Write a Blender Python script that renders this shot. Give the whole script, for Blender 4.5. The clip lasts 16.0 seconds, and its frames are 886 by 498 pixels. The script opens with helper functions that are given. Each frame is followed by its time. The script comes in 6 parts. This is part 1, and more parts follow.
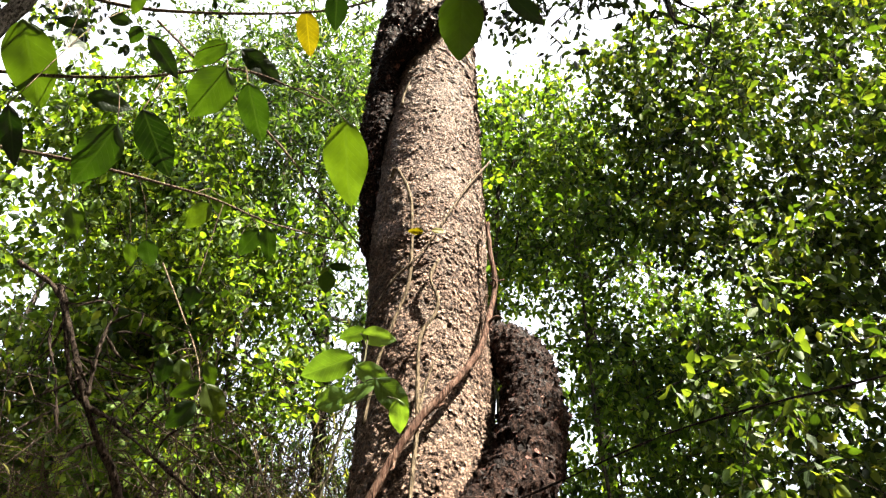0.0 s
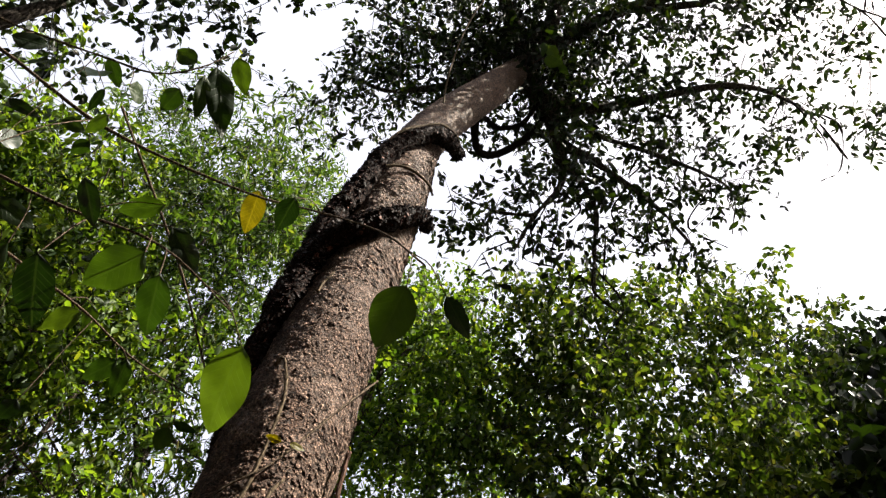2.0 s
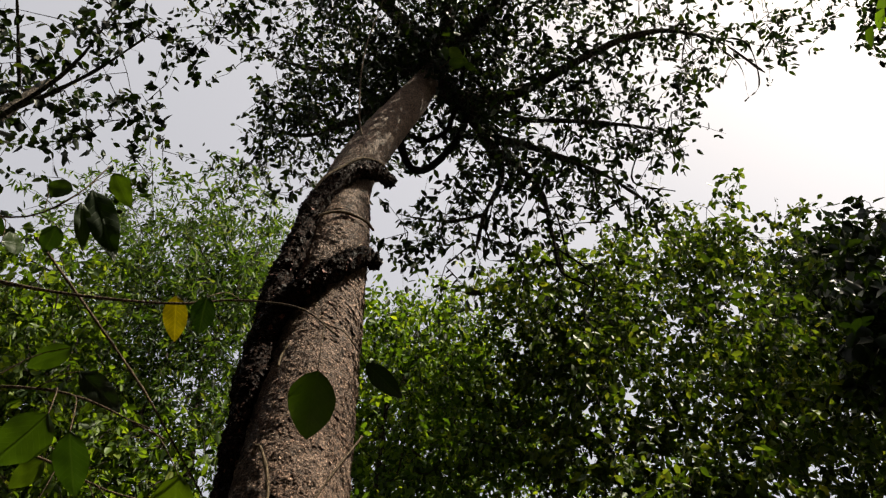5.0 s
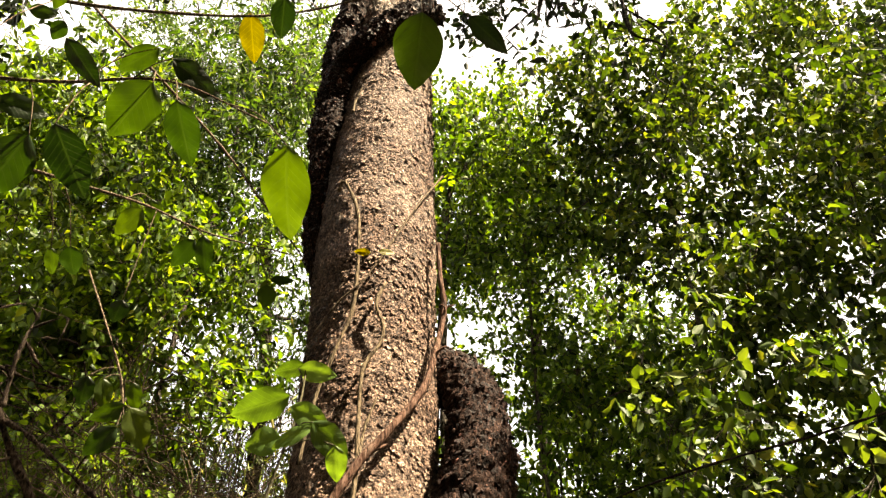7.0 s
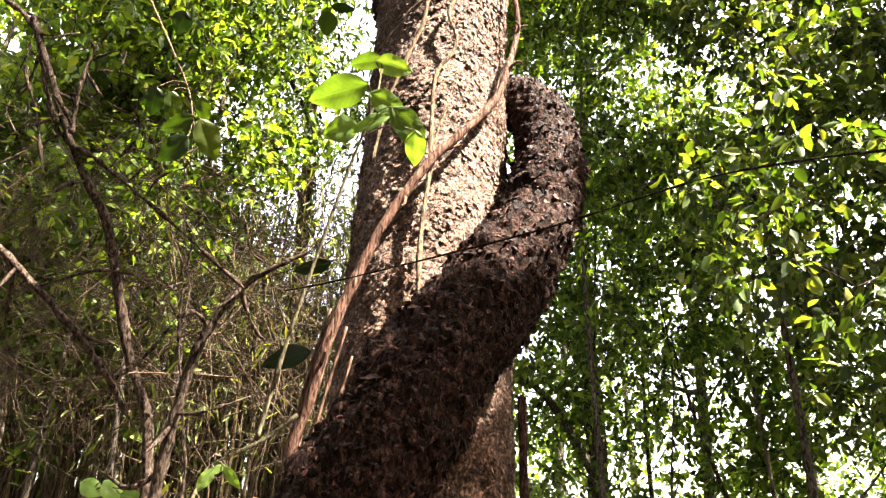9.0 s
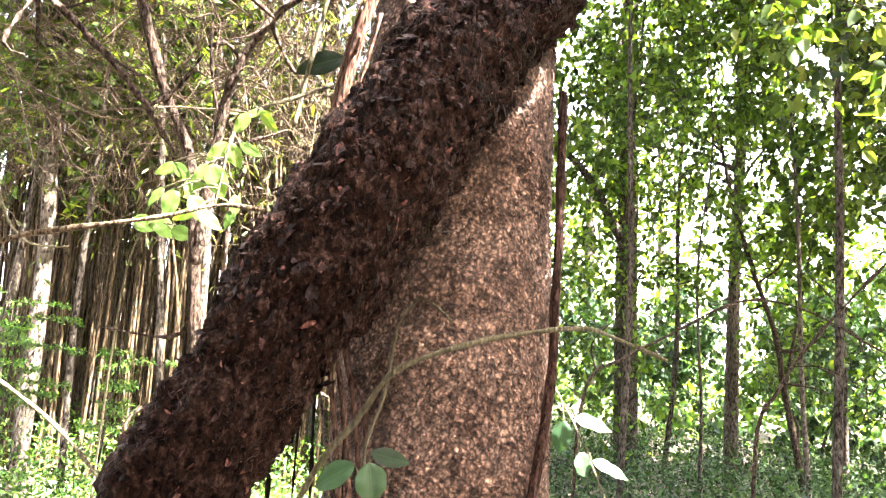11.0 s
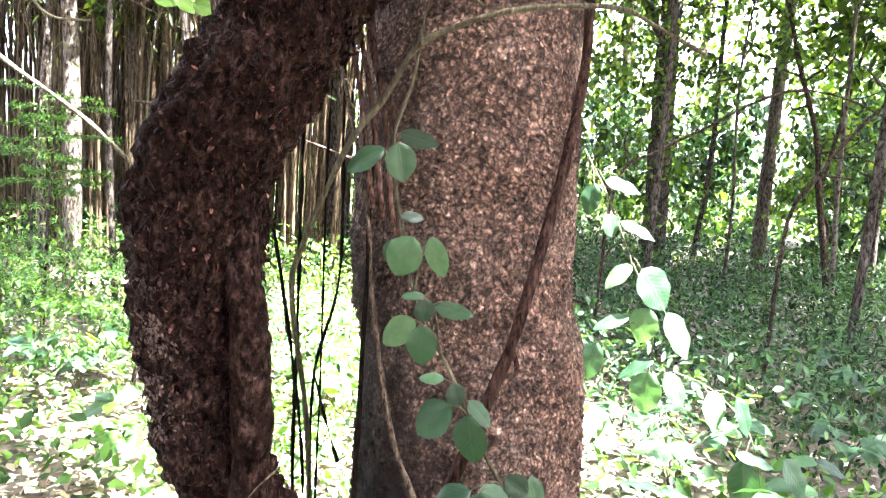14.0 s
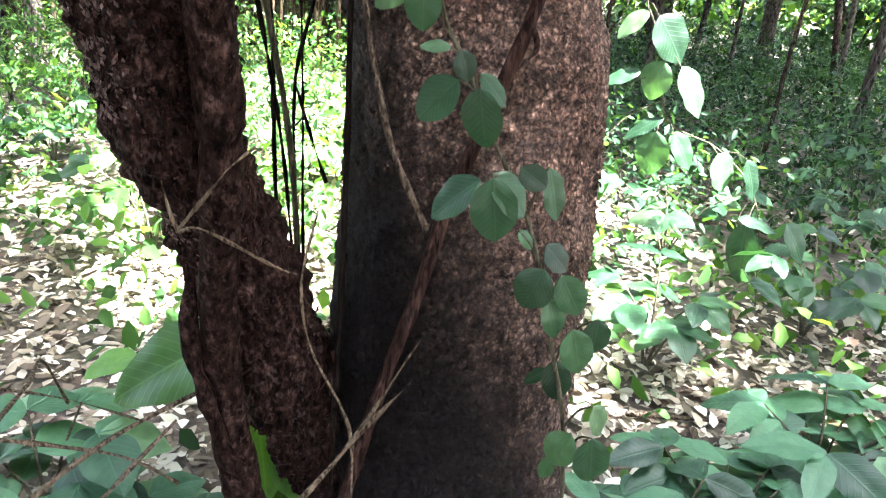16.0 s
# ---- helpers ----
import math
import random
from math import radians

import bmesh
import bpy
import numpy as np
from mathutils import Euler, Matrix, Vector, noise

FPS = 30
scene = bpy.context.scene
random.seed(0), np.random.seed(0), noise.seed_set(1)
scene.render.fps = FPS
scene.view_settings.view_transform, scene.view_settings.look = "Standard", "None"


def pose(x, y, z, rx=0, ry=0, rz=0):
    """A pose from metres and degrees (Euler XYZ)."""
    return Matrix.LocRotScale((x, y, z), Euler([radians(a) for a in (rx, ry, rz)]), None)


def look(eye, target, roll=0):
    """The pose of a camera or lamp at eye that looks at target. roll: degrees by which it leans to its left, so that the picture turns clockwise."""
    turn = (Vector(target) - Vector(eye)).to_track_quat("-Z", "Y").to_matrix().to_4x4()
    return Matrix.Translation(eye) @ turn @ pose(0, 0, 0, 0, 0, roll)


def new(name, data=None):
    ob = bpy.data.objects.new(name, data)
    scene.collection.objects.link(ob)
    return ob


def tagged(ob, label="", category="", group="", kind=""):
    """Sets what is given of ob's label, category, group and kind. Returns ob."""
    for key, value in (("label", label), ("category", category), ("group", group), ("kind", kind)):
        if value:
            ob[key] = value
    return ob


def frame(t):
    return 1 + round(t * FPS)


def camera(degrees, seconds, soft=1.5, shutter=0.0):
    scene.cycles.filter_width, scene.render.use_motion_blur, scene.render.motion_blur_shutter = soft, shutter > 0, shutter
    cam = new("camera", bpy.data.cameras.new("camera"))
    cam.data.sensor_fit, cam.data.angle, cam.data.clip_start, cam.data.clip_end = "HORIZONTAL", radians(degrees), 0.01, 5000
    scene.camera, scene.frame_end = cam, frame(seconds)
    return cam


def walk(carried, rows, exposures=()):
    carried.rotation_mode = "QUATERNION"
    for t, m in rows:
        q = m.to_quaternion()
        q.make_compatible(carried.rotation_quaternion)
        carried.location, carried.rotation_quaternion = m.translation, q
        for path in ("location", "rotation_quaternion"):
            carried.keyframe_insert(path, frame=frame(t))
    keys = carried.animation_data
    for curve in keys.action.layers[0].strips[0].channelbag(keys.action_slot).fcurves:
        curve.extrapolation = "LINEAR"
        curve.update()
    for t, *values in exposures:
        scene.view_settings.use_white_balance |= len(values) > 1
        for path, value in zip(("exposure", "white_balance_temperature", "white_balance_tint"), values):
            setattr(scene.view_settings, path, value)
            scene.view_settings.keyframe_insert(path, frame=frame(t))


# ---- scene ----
cam = camera(63.3, 16.0, 1.25)
METRES, EYE, TILT, LEAN, TURN = 1.4, 1.62, 40.0, 0.0, 0.0
ROWS = [
    (0.0, 0.0, 0.0, 0.0, 0.0, 0.0, -0.0),
    (0.5, -0.004, -0.0044, 0.025, -1.88, 3.01, -5.04),
    (1.0, -0.0064, 0.0079, 0.0614, -4.64, 6.46, -10.51),
    (1.5, -0.0228, 0.0234, 0.0946, -7.74, 9.89, -16.18),
    (2.0, -0.0279, 0.019, 0.1299, -11.14, 15.04, -20.87),
    (2.5, -0.0145, 0.0116, 0.1677, -14.75, 20.0, -22.08),
    (3.0, -0.0071, 0.0057, 0.2022, -15.13, 22.09, -19.95),
    (5.5, 0.0425, 0.0208, 0.184, -7.34, 12.19, -1.8),
    (6.0, 0.0247, 0.0401, 0.1456, -6.05, 8.04, -1.48),
    (6.5, 0.0132, 0.0529, 0.1004, -5.18, 3.88, -1.53),
    (7.0, 0.0001, 0.0669, 0.0493, -4.09, -0.32, -1.95),
    (7.5, -0.0144, 0.0807, 0.0103, -3.39, -3.54, -2.65),
    (8.0, -0.0242, 0.0752, -0.0128, -2.8, -6.74, -3.02),
    (8.5, -0.0342, 0.0745, -0.048, -2.08, -11.34, -3.47),
    (9.0, -0.044, 0.0614, -0.0828, -0.73, -16.57, -4.24),
    (9.5, -0.0401, 0.0623, -0.1133, -0.54, -21.17, -4.55),
    (10.0, -0.0403, 0.0525, -0.1333, 0.58, -25.93, -4.32),
    (12.5, -0.0333, 0.0151, -0.2697, 2.83, -42.79, -3.56),
    (13.0, -0.0311, -0.0113, -0.2734, 2.93, -44.99, -3.71),
    (13.5, -0.029, -0.0261, -0.2747, 4.37, -46.17, -2.32),
    (14.0, -0.027, -0.0355, -0.2867, 4.04, -48.27, -2.19),
    (14.5, -0.0276, -0.0394, -0.3012, 3.81, -51.18, -2.08),
    (15.0, -0.0267, -0.0425, -0.3388, 4.0, -55.87, -3.54),
    (15.5, -0.0253, -0.054, -0.3711, 4.3, -60.16, -3.73),
    (16.0, -0.0315, -0.0572, -0.4285, 3.79, -63.8, -3.01),
]
EXPOSURES = [(0.0, 3.47, 6900, 5), (1.5, 2.87, 6900, 7), (3.0, 1.1, 6400, 10), (5.5, 1.52, 7800, 6), (6.5, 2.72, 8700, 6), (7.0, 3.22, 8800, 7), (8.5, 3.92, 7400, 13),
             (9.5, 4.95, 7250, 14), (10.0, 5.53, 7050, 14), (12.5, 6.22, 5900, 13), (13.5, 6.05, 5800, 13), (14.5, 5.8, 5700, 13), (16.0, 5.22, 5500, 8)]
walk(cam, [(t, pose(0, 0, EYE, TILT, LEAN, TURN) @ pose(METRES * x, METRES * y, METRES * z, 90 + pitch, roll, yaw)) for t, x, y, z, yaw, pitch, roll in ROWS], EXPOSURES)

# ---- world and sun ----
SUN_AZ, SUN_EL = 120.0, 57.0         # degrees: azimuth from +y towards +x, and height
az = radians(SUN_AZ)
sun_dir = Vector((math.sin(az) * math.cos(radians(SUN_EL)), math.cos(az) * math.cos(radians(SUN_EL)), math.sin(radians(SUN_EL))))
world = bpy.data.worlds.new("sky")
scene.world = world
world.use_nodes = True
wn = world.node_tree.nodes
wl = world.node_tree.links
sky = wn.new("ShaderNodeTexSky")
sky.sky_type = "NISHITA"
sky.sun_disc = False
sky.sun_elevation = radians(SUN_EL)
sky.sun_rotation = az
sky.air_density, sky.dust_density, sky.ozone_density = 1.0, 6.0, 1.0
wn["Background"].inputs[1].default_value = 0.05
haze = wn.new("ShaderNodeMix")       # thin bright haze over the whole sky
haze.data_type, haze.blend_type = "RGBA", "ADD"
haze.inputs[0].default_value = 1.0
haze.inputs[7].default_value = (3.3, 3.15, 3.25, 1)
wl.new(sky.outputs[0], haze.inputs[6])
wl.new(haze.outputs[2], wn["Background"].inputs[0])
sun = new("sun", bpy.data.lights.new("sun", "SUN"))
sun.data.energy, sun.data.angle, sun.data.color = 5.0, radians(0.6), (1.0, 0.95, 0.86)
sun.matrix_world = look(sun_dir * 30, (0, 0, 0))

rng = np.random.default_rng(7)


# ---- materials ----
def material(name):
    m = bpy.data.materials.new(name)
    m.use_nodes = True
    return m, m.node_tree.nodes, m.node_tree.links, m.node_tree.nodes["Principled BSDF"]


def ramp(n, l, src, stops):
    r = n.new("ShaderNodeValToRGB")
    while len(r.color_ramp.elements) < len(stops):
        r.color_ramp.elements.new(0.5)
    for e, (p, c) in zip(r.color_ramp.elements, stops):
        e.position, e.color = p, (*c, 1)
    l.new(src, r.inputs[0])
    return r.outputs[0]


def mix(n, l, kind, fac, a, b):
    m = n.new("ShaderNodeMix")
    m.data_type, m.blend_type = "RGBA", kind
    for sock, v in ((m.inputs[0], fac), (m.inputs[6], a), (m.inputs[7], b)):
        if isinstance(v, (int, float)):
            sock.default_value = v
        elif isinstance(v, tuple):
            sock.default_value = (*v, 1)
        else:
            l.new(v, sock)
    return m.outputs[2]


def noise_tex(n, l, co, scale, detail=4, rough=0.6):
    t = n.new("ShaderNodeTexNoise")
    t.inputs["Scale"].default_value, t.inputs["Detail"].default_value, t.inputs["Roughness"].default_value = scale, detail, rough
    if co:
        l.new(co, t.inputs["Vector"])
    return t.outputs[0]


def vor(n, l, co, scale, feature="F1", out=0, randomness=1.0):
    t = n.new("ShaderNodeTexVoronoi")
    t.feature = feature
    t.inputs["Scale"].default_value = scale
    t.inputs["Randomness"].default_value = randomness
    l.new(co, t.inputs["Vector"])
    return t.outputs[out]


def bump(n, l, bsdf, h, strength, dist, prev=None):
    b = n.new("ShaderNodeBump")
    b.inputs["Strength"].default_value, b.inputs["Distance"].default_value = strength, dist
    l.new(h, b.inputs["Height"])
    if prev:
        l.new(prev, b.inputs["Normal"])
    l.new(b.outputs[0], bsdf.inputs["Normal"])
    return b.outputs[0]


def stretched(n, l, sx, sy, sz):
    tc = n.new("ShaderNodeTexCoord")
    mp = n.new("ShaderNodeMapping")
    mp.inputs["Scale"].default_value = (sx, sy, sz)
    l.new(tc.outputs["Object"], mp.inputs[0])
    return mp.outputs[0]


def bark_mat(name, dark, mid, pale, scale=1.0, blotch=(0.5, 0.45, 0.4), blotch_fac=0.5, rough=0.85, squash=0.6, pit=0.85, gloss=0.03, relief=1.0, flakes=False):
    m, n, l, b = material(name)
    dark, mid, pale, blotch = (tuple(0.29 * v for v in c) for c in (dark, mid, pale, blotch))
    b.inputs["Specular IOR Level"].default_value = gloss
    co = stretched(n, l, 1, 1, squash)
    fine = noise_tex(n, l, co, 95 * scale, 5, 0.7)
    warp = n.new("ShaderNodeTexNoise")
    warp.inputs["Scale"].default_value = 45 * scale
    l.new(co, warp.inputs["Vector"])
    add = n.new("ShaderNodeVectorMath")
    add.operation = "MULTIPLY_ADD"
    l.new(warp.outputs["Color"], add.inputs[0])
    add.inputs[1].default_value = (0.022 / scale,) * 3
    l.new(co, add.inputs[2])
    cells = vor(n, l, add.outputs[0], 90 * scale)
    big = noise_tex(n, l, co, 6 * scale, 4, 0.6)
    col = ramp(n, l, fine, [(0.3, dark), (0.52, mid), (0.72, pale)])
    col = mix(n, l, "MULTIPLY", 0.75, col, ramp(n, l, cells, [(0.0, (1.25, 1.2, 1.15)), (0.6, (0.8, 0.78, 0.76)), (1.0, (0.3, 0.27, 0.26))]))
    pits = ramp(n, l, noise_tex(n, l, co, 120 * scale, 3, 0.6), [(0.4, (0.12, 0.1, 0.09)), (0.52, (1.15, 1.15, 1.15))])
    col = mix(n, l, "MULTIPLY", pit, col, pits)
    spots = ramp(n, l, noise_tex(n, l, co, 160 * scale, 2, 0.5), [(0.58, (0, 0, 0)), (0.66, (1, 1, 1))])
    patch = ramp(n, l, big, [(0.42, (0, 0, 0)), (0.62, (1, 1, 1))])
    pm = n.new("ShaderNodeMath")
    pm.operation = "MULTIPLY"
    l.new(spots, pm.inputs[0]), l.new(patch, pm.inputs[1])
    pm2 = n.new("ShaderNodeMath")
    pm2.operation = "MULTIPLY"
    l.new(pm.outputs[0], pm2.inputs[0])
    pm2.inputs[1].default_value = blotch_fac
    col = mix(n, l, "MIX", pm2.outputs[0], col, blotch)
    col = mix(n, l, "MULTIPLY", 0.5, col, ramp(n, l, big, [(0.3, (0.6, 0.55, 0.52)), (0.7, (1.25, 1.2, 1.15))]))
    if flakes:
        isle = n.new("ShaderNodeNewGeometry").outputs["Random Per Island"]
        col = mix(n, l, "MULTIPLY", 1.0, col, ramp(n, l, isle, [(0.0, (0.1, 0.095, 0.09)), (0.72, (0.33, 0.315, 0.3)), (0.92, (0.75, 0.74, 0.72)), (0.96, (2.2, 2.1, 2.0)), (1.0, (3.0, 2.9, 2.8))]))
    l.new(col, b.inputs["Base Color"])
    b.inputs["Roughness"].default_value = rough
    p = bump(n, l, b, cells, 0.7 * relief, -0.006 / scale)
    bump(n, l, b, fine, relief, 0.009 / scale, p)
    return m


def mul(n, l, a, b, kind="MULTIPLY", c=None):
    m = n.new("ShaderNodeMath")
    m.operation = kind
    for sock, v in zip(m.inputs, (a, b, c)):
        if isinstance(v, (int, float)):
            sock.default_value = v
        elif v is not None:
            l.new(v, sock)
    return m.outputs[0]


def trunk_bark(name, scales=False):
    """Scaly grey-brown bark: flat scales wider than high, dark joints, pale bands and crust, shade painted in at the
    foot and left side.
    """
    m, n, l, b = material(name)
    co = stretched(n, l, 1, 1, 0.9)
    warp = n.new("ShaderNodeTexNoise")
    warp.inputs["Scale"].default_value, warp.inputs["Detail"].default_value = 40, 4
    l.new(co, warp.inputs["Vector"])
    add = n.new("ShaderNodeVectorMath")
    add.operation = "MULTIPLY_ADD"
    l.new(warp.outputs["Color"], add.inputs[0])
    add.inputs[1].default_value = (0.016, 0.016, 0.016)
    l.new(co, add.inputs[2])
    joint = vor(n, l, add.outputs[0], 105, "DISTANCE_TO_EDGE")
    scale_tone = vor(n, l, add.outputs[0], 105, "F1", 1)
    fine = noise_tex(n, l, co, 190, 6, 0.75)
    grain = noise_tex(n, l, add.outputs[0], 110, 4, 0.6)
    mid = noise_tex(n, l, co, 34, 5, 0.7)
    patch = noise_tex(n, l, co, 5.5, 4, 0.6)
    band = noise_tex(n, l, stretched(n, l, 2.5, 2.5, 22), 1.0, 4, 0.65)
    col = ramp(n, l, fine, [(0.3, (0.012, 0.0075, 0.006)), (0.45, (0.092, 0.065, 0.053)), (0.58, (0.188, 0.139, 0.115)), (0.7, (0.315, 0.25, 0.213))])
    col = mix(n, l, "MULTIPLY", 1.0, col, ramp(n, l, grain, [(0.36, (0.3, 0.26, 0.24)), (0.47, (1.0, 0.95, 0.92)), (0.56, (1.35, 1.3, 1.26)), (0.68, (1.8, 1.78, 1.75))]))
    col = mix(n, l, "MULTIPLY", 0.8, col, ramp(n, l, mid, [(0.3, (0.2, 0.17, 0.16)), (0.48, (0.95, 0.93, 0.92)), (0.68, (1.7, 1.68, 1.65))]))
    col = mix(n, l, "MULTIPLY", 0.4, col, ramp(n, l, scale_tone, [(0.0, (0.55, 0.5, 0.48)), (1.0, (1.4, 1.4, 1.4))]))
    col = mix(n, l, "MULTIPLY", 0.62, col, ramp(n, l, joint, [(0.0, (0.05, 0.04, 0.035)), (0.09, (0.6, 0.56, 0.52)), (0.28, (1.7, 1.64, 1.54))]))
    col = mix(n, l, "MULTIPLY", 0.75, col, ramp(n, l, patch, [(0.3, (0.72, 0.62, 0.57)), (0.5, (1.0, 0.97, 0.95)), (0.72, (1.2, 1.22, 1.22))]))
    col = mix(n, l, "MULTIPLY", 0.6, col, ramp(n, l, band, [(0.35, (0.8, 0.78, 0.77)), (0.6, (1.1, 1.1, 1.1)), (0.72, (1.55, 1.55, 1.58))]))
    if scales:
        isle = n.new("ShaderNodeNewGeometry").outputs["Random Per Island"]
        col = mix(n, l, "MULTIPLY", 1.0, col, ramp(n, l, isle, [(0.0, (0.5, 0.46, 0.44)), (0.5, (0.95, 0.92, 0.9)), (0.85, (1.4, 1.4, 1.4)), (1.0, (2.0, 2.05, 2.1))]))
    crust = mul(n, l, ramp(n, l, noise_tex(n, l, co, 130, 3, 0.6), [(0.58, (0, 0, 0)), (0.66, (1, 1, 1))]), ramp(n, l, patch, [(0.42, (0, 0, 0)), (0.6, (0.55, 0.55, 0.55))]))
    col = mix(n, l, "MIX", crust, col, (0.19, 0.165, 0.145))
    # Shade painted into the colour: near black downwards and to the left, ragged edge.
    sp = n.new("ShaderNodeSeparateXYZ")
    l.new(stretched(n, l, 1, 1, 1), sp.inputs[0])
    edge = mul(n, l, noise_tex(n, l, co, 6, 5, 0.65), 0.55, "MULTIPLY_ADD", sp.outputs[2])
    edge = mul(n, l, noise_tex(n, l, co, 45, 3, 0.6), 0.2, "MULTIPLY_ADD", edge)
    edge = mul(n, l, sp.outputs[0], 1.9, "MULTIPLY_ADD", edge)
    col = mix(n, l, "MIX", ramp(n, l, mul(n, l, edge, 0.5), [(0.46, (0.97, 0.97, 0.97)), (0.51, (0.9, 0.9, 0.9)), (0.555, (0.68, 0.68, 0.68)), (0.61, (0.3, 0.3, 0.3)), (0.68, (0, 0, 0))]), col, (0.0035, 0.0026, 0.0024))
    l.new(col, b.inputs["Base Color"])
    b.inputs["Roughness"].default_value = 0.62
    b.inputs["Specular IOR Level"].default_value = 0.09
    p = bump(n, l, b, ramp(n, l, joint, [(0.0, (0, 0, 0)), (0.2, (1, 1, 1))]), 0.6, 0.006)
    p = bump(n, l, b, mid, 0.6, 0.012, p)
    p = bump(n, l, b, grain, 1.0, 0.02, p)
    bump(n, l, b, fine, 0.9, 0.006, p)
    return m


def leaf_mat(name, dark, mid, light, trans=0.45, rough=0.4, per="island", veins=False, tcol=None, tone=0.7):
    m, n, l, b = material(name)
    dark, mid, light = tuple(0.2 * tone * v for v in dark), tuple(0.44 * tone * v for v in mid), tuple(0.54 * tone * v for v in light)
    if per == "island":
        r = n.new("ShaderNodeNewGeometry").outputs["Random Per Island"]
    else:
        r = n.new("ShaderNodeObjectInfo").outputs["Random"]
    col = ramp(n, l, r, [(0.0, dark), (0.5, mid), (0.93, light), (1.0, tuple(min(1, c * 1.3) for c in (light[0] * 1.3, light[1], light[2])))])
    tc = n.new("ShaderNodeTexCoord")
    big = noise_tex(n, l, tc.outputs["Object"], 5 if veins else 1.3, 3, 0.6)
    col = mix(n, l, "MULTIPLY", 0.55, col, ramp(n, l, big, [(0.3, (0.65, 0.7, 0.65)), (0.7, (1.3, 1.25, 1.15))]))
    if veins:
        sp = n.new("ShaderNodeSeparateXYZ")
        l.new(tc.outputs["Object"], sp.inputs[0])
        ab = n.new("ShaderNodeMath")
        ab.operation = "ABSOLUTE"
        l.new(sp.outputs[0], ab.inputs[0])
        k = n.new("ShaderNodeMath")
        k.operation = "MULTIPLY_ADD"
        l.new(ab.outputs[0], k.inputs[0])
        k.inputs[1].default_value = -0.9
        l.new(sp.outputs[1], k.inputs[2])
        w = n.new("ShaderNodeMath")
        w.operation = "PINGPONG"
        l.new(k.outputs[0], w.inputs[0])
        w.inputs[1].default_value = 0.05
        vein = ramp(n, l, w.outputs[0], [(0.0, (1, 1, 1)), (0.008, (0, 0, 0))])
        rib = ramp(n, l, ab.outputs[0], [(0.008, (1, 1, 1)), (0.016, (0, 0, 0))])
        both = mix(n, l, "LIGHTEN", 1.0, vein, rib)
        fade = n.new("ShaderNodeMath")
        fade.operation = "MULTIPLY"
        l.new(both, fade.inputs[0])
        fade.inputs[1].default_value = 0.13
        col = mix(n, l, "MIX", fade.outputs[0], col, tuple(min(1, c * 1.9 + 0.02) for c in mid))
        bump(n, l, b, both, 0.25, 0.01)
    l.new(col, b.inputs["Base Color"])
    b.inputs["Roughness"].default_value = rough + (0.12 if per == "island" else 0.0)
    b.inputs["Specular IOR Level"].default_value = 0.22 if per == "island" else 0.4
    t = n.new("ShaderNodeBsdfTranslucent")
    l.new(mix(n, l, "MULTIPLY", 1.0, col, tcol or (1.55, 1.45, 0.4)), t.inputs[0])
    s = n.new("ShaderNodeMixShader")
    s.inputs[0].default_value = trans
    l.new(b.outputs[0], s.inputs[1]), l.new(t.outputs[0], s.inputs[2])
    l.new(s.outputs[0], n["Material Output"].inputs[0])
    return m


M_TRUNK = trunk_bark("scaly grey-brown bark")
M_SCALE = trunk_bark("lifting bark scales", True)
M_LIANA = bark_mat("shaggy dark bark", (0.006, 0.003, 0.0024), (0.052, 0.028, 0.022), (0.23, 0.14, 0.115), 1.0, (0.42, 0.3, 0.26), 0.3, 0.8, 0.6, relief=1.0, gloss=0.03)
M_FLAKE = bark_mat("peeling bark flakes", (0.03, 0.0135, 0.0115), (0.15, 0.068, 0.058), (0.52, 0.27, 0.24), 1.5, (0.5, 0.38, 0.33), 0.15, 0.6, relief=0.6, gloss=0.07, flakes=True)
M_CRUST = bark_mat("pinkish pale bark crust", (0.12, 0.075, 0.065), (0.34, 0.24, 0.21), (0.6, 0.48, 0.44), 1.5, (0.6, 0.5, 0.46), 0.3, 0.6, gloss=0.08)
M_ROOT = bark_mat("reddish vine bark", (0.09, 0.045, 0.033), (0.29, 0.165, 0.125), (0.5, 0.36, 0.29), 1.8, (0.42, 0.34, 0.28), 0.4, 0.8, 0.15)
M_ROOTDARK = bark_mat("dark red-brown root bark", (0.03, 0.015, 0.012), (0.12, 0.066, 0.052), (0.26, 0.165, 0.135), 1.8, (0.4, 0.32, 0.28), 0.3, 0.8, 0.15)
M_PALE = bark_mat("pale dry vine", (0.2, 0.15, 0.1), (0.36, 0.28, 0.19), (0.5, 0.42, 0.32), 2.5, (0.55, 0.5, 0.42), 0.3, 0.8, 0.2)
M_BLACK = bark_mat("dark hanging stem", (0.012, 0.009, 0.007), (0.035, 0.026, 0.02), (0.08, 0.06, 0.05), 2.5, (0.15, 0.12, 0.1), 0.3, 0.8, 0.2)
M_GREENVINE = bark_mat("green vine skin", (0.15, 0.14, 0.085), (0.31, 0.29, 0.19), (0.5, 0.46, 0.34), 2.5, (0.3, 0.28, 0.2), 0.3, 0.7, 0.2, pit=0.3)
M_BARK2 = bark_mat("grey forest bark", (0.08, 0.068, 0.057), (0.2, 0.175, 0.15), (0.38, 0.34, 0.3), 0.5, (0.4, 0.38, 0.34), 0.5, 0.9, 0.4)
M_BRANCH = bark_mat("dark branch bark", (0.05, 0.038, 0.03), (0.14, 0.105, 0.085), (0.28, 0.22, 0.18), 0.8, (0.4, 0.36, 0.3), 0.4, 0.9, 0.4)
M_BARKPALE = bark_mat("pale forest bark", (0.17, 0.145, 0.115), (0.34, 0.295, 0.245), (0.52, 0.47, 0.41), 0.5, (0.5, 0.48, 0.44), 0.5, 0.9, 0.4)
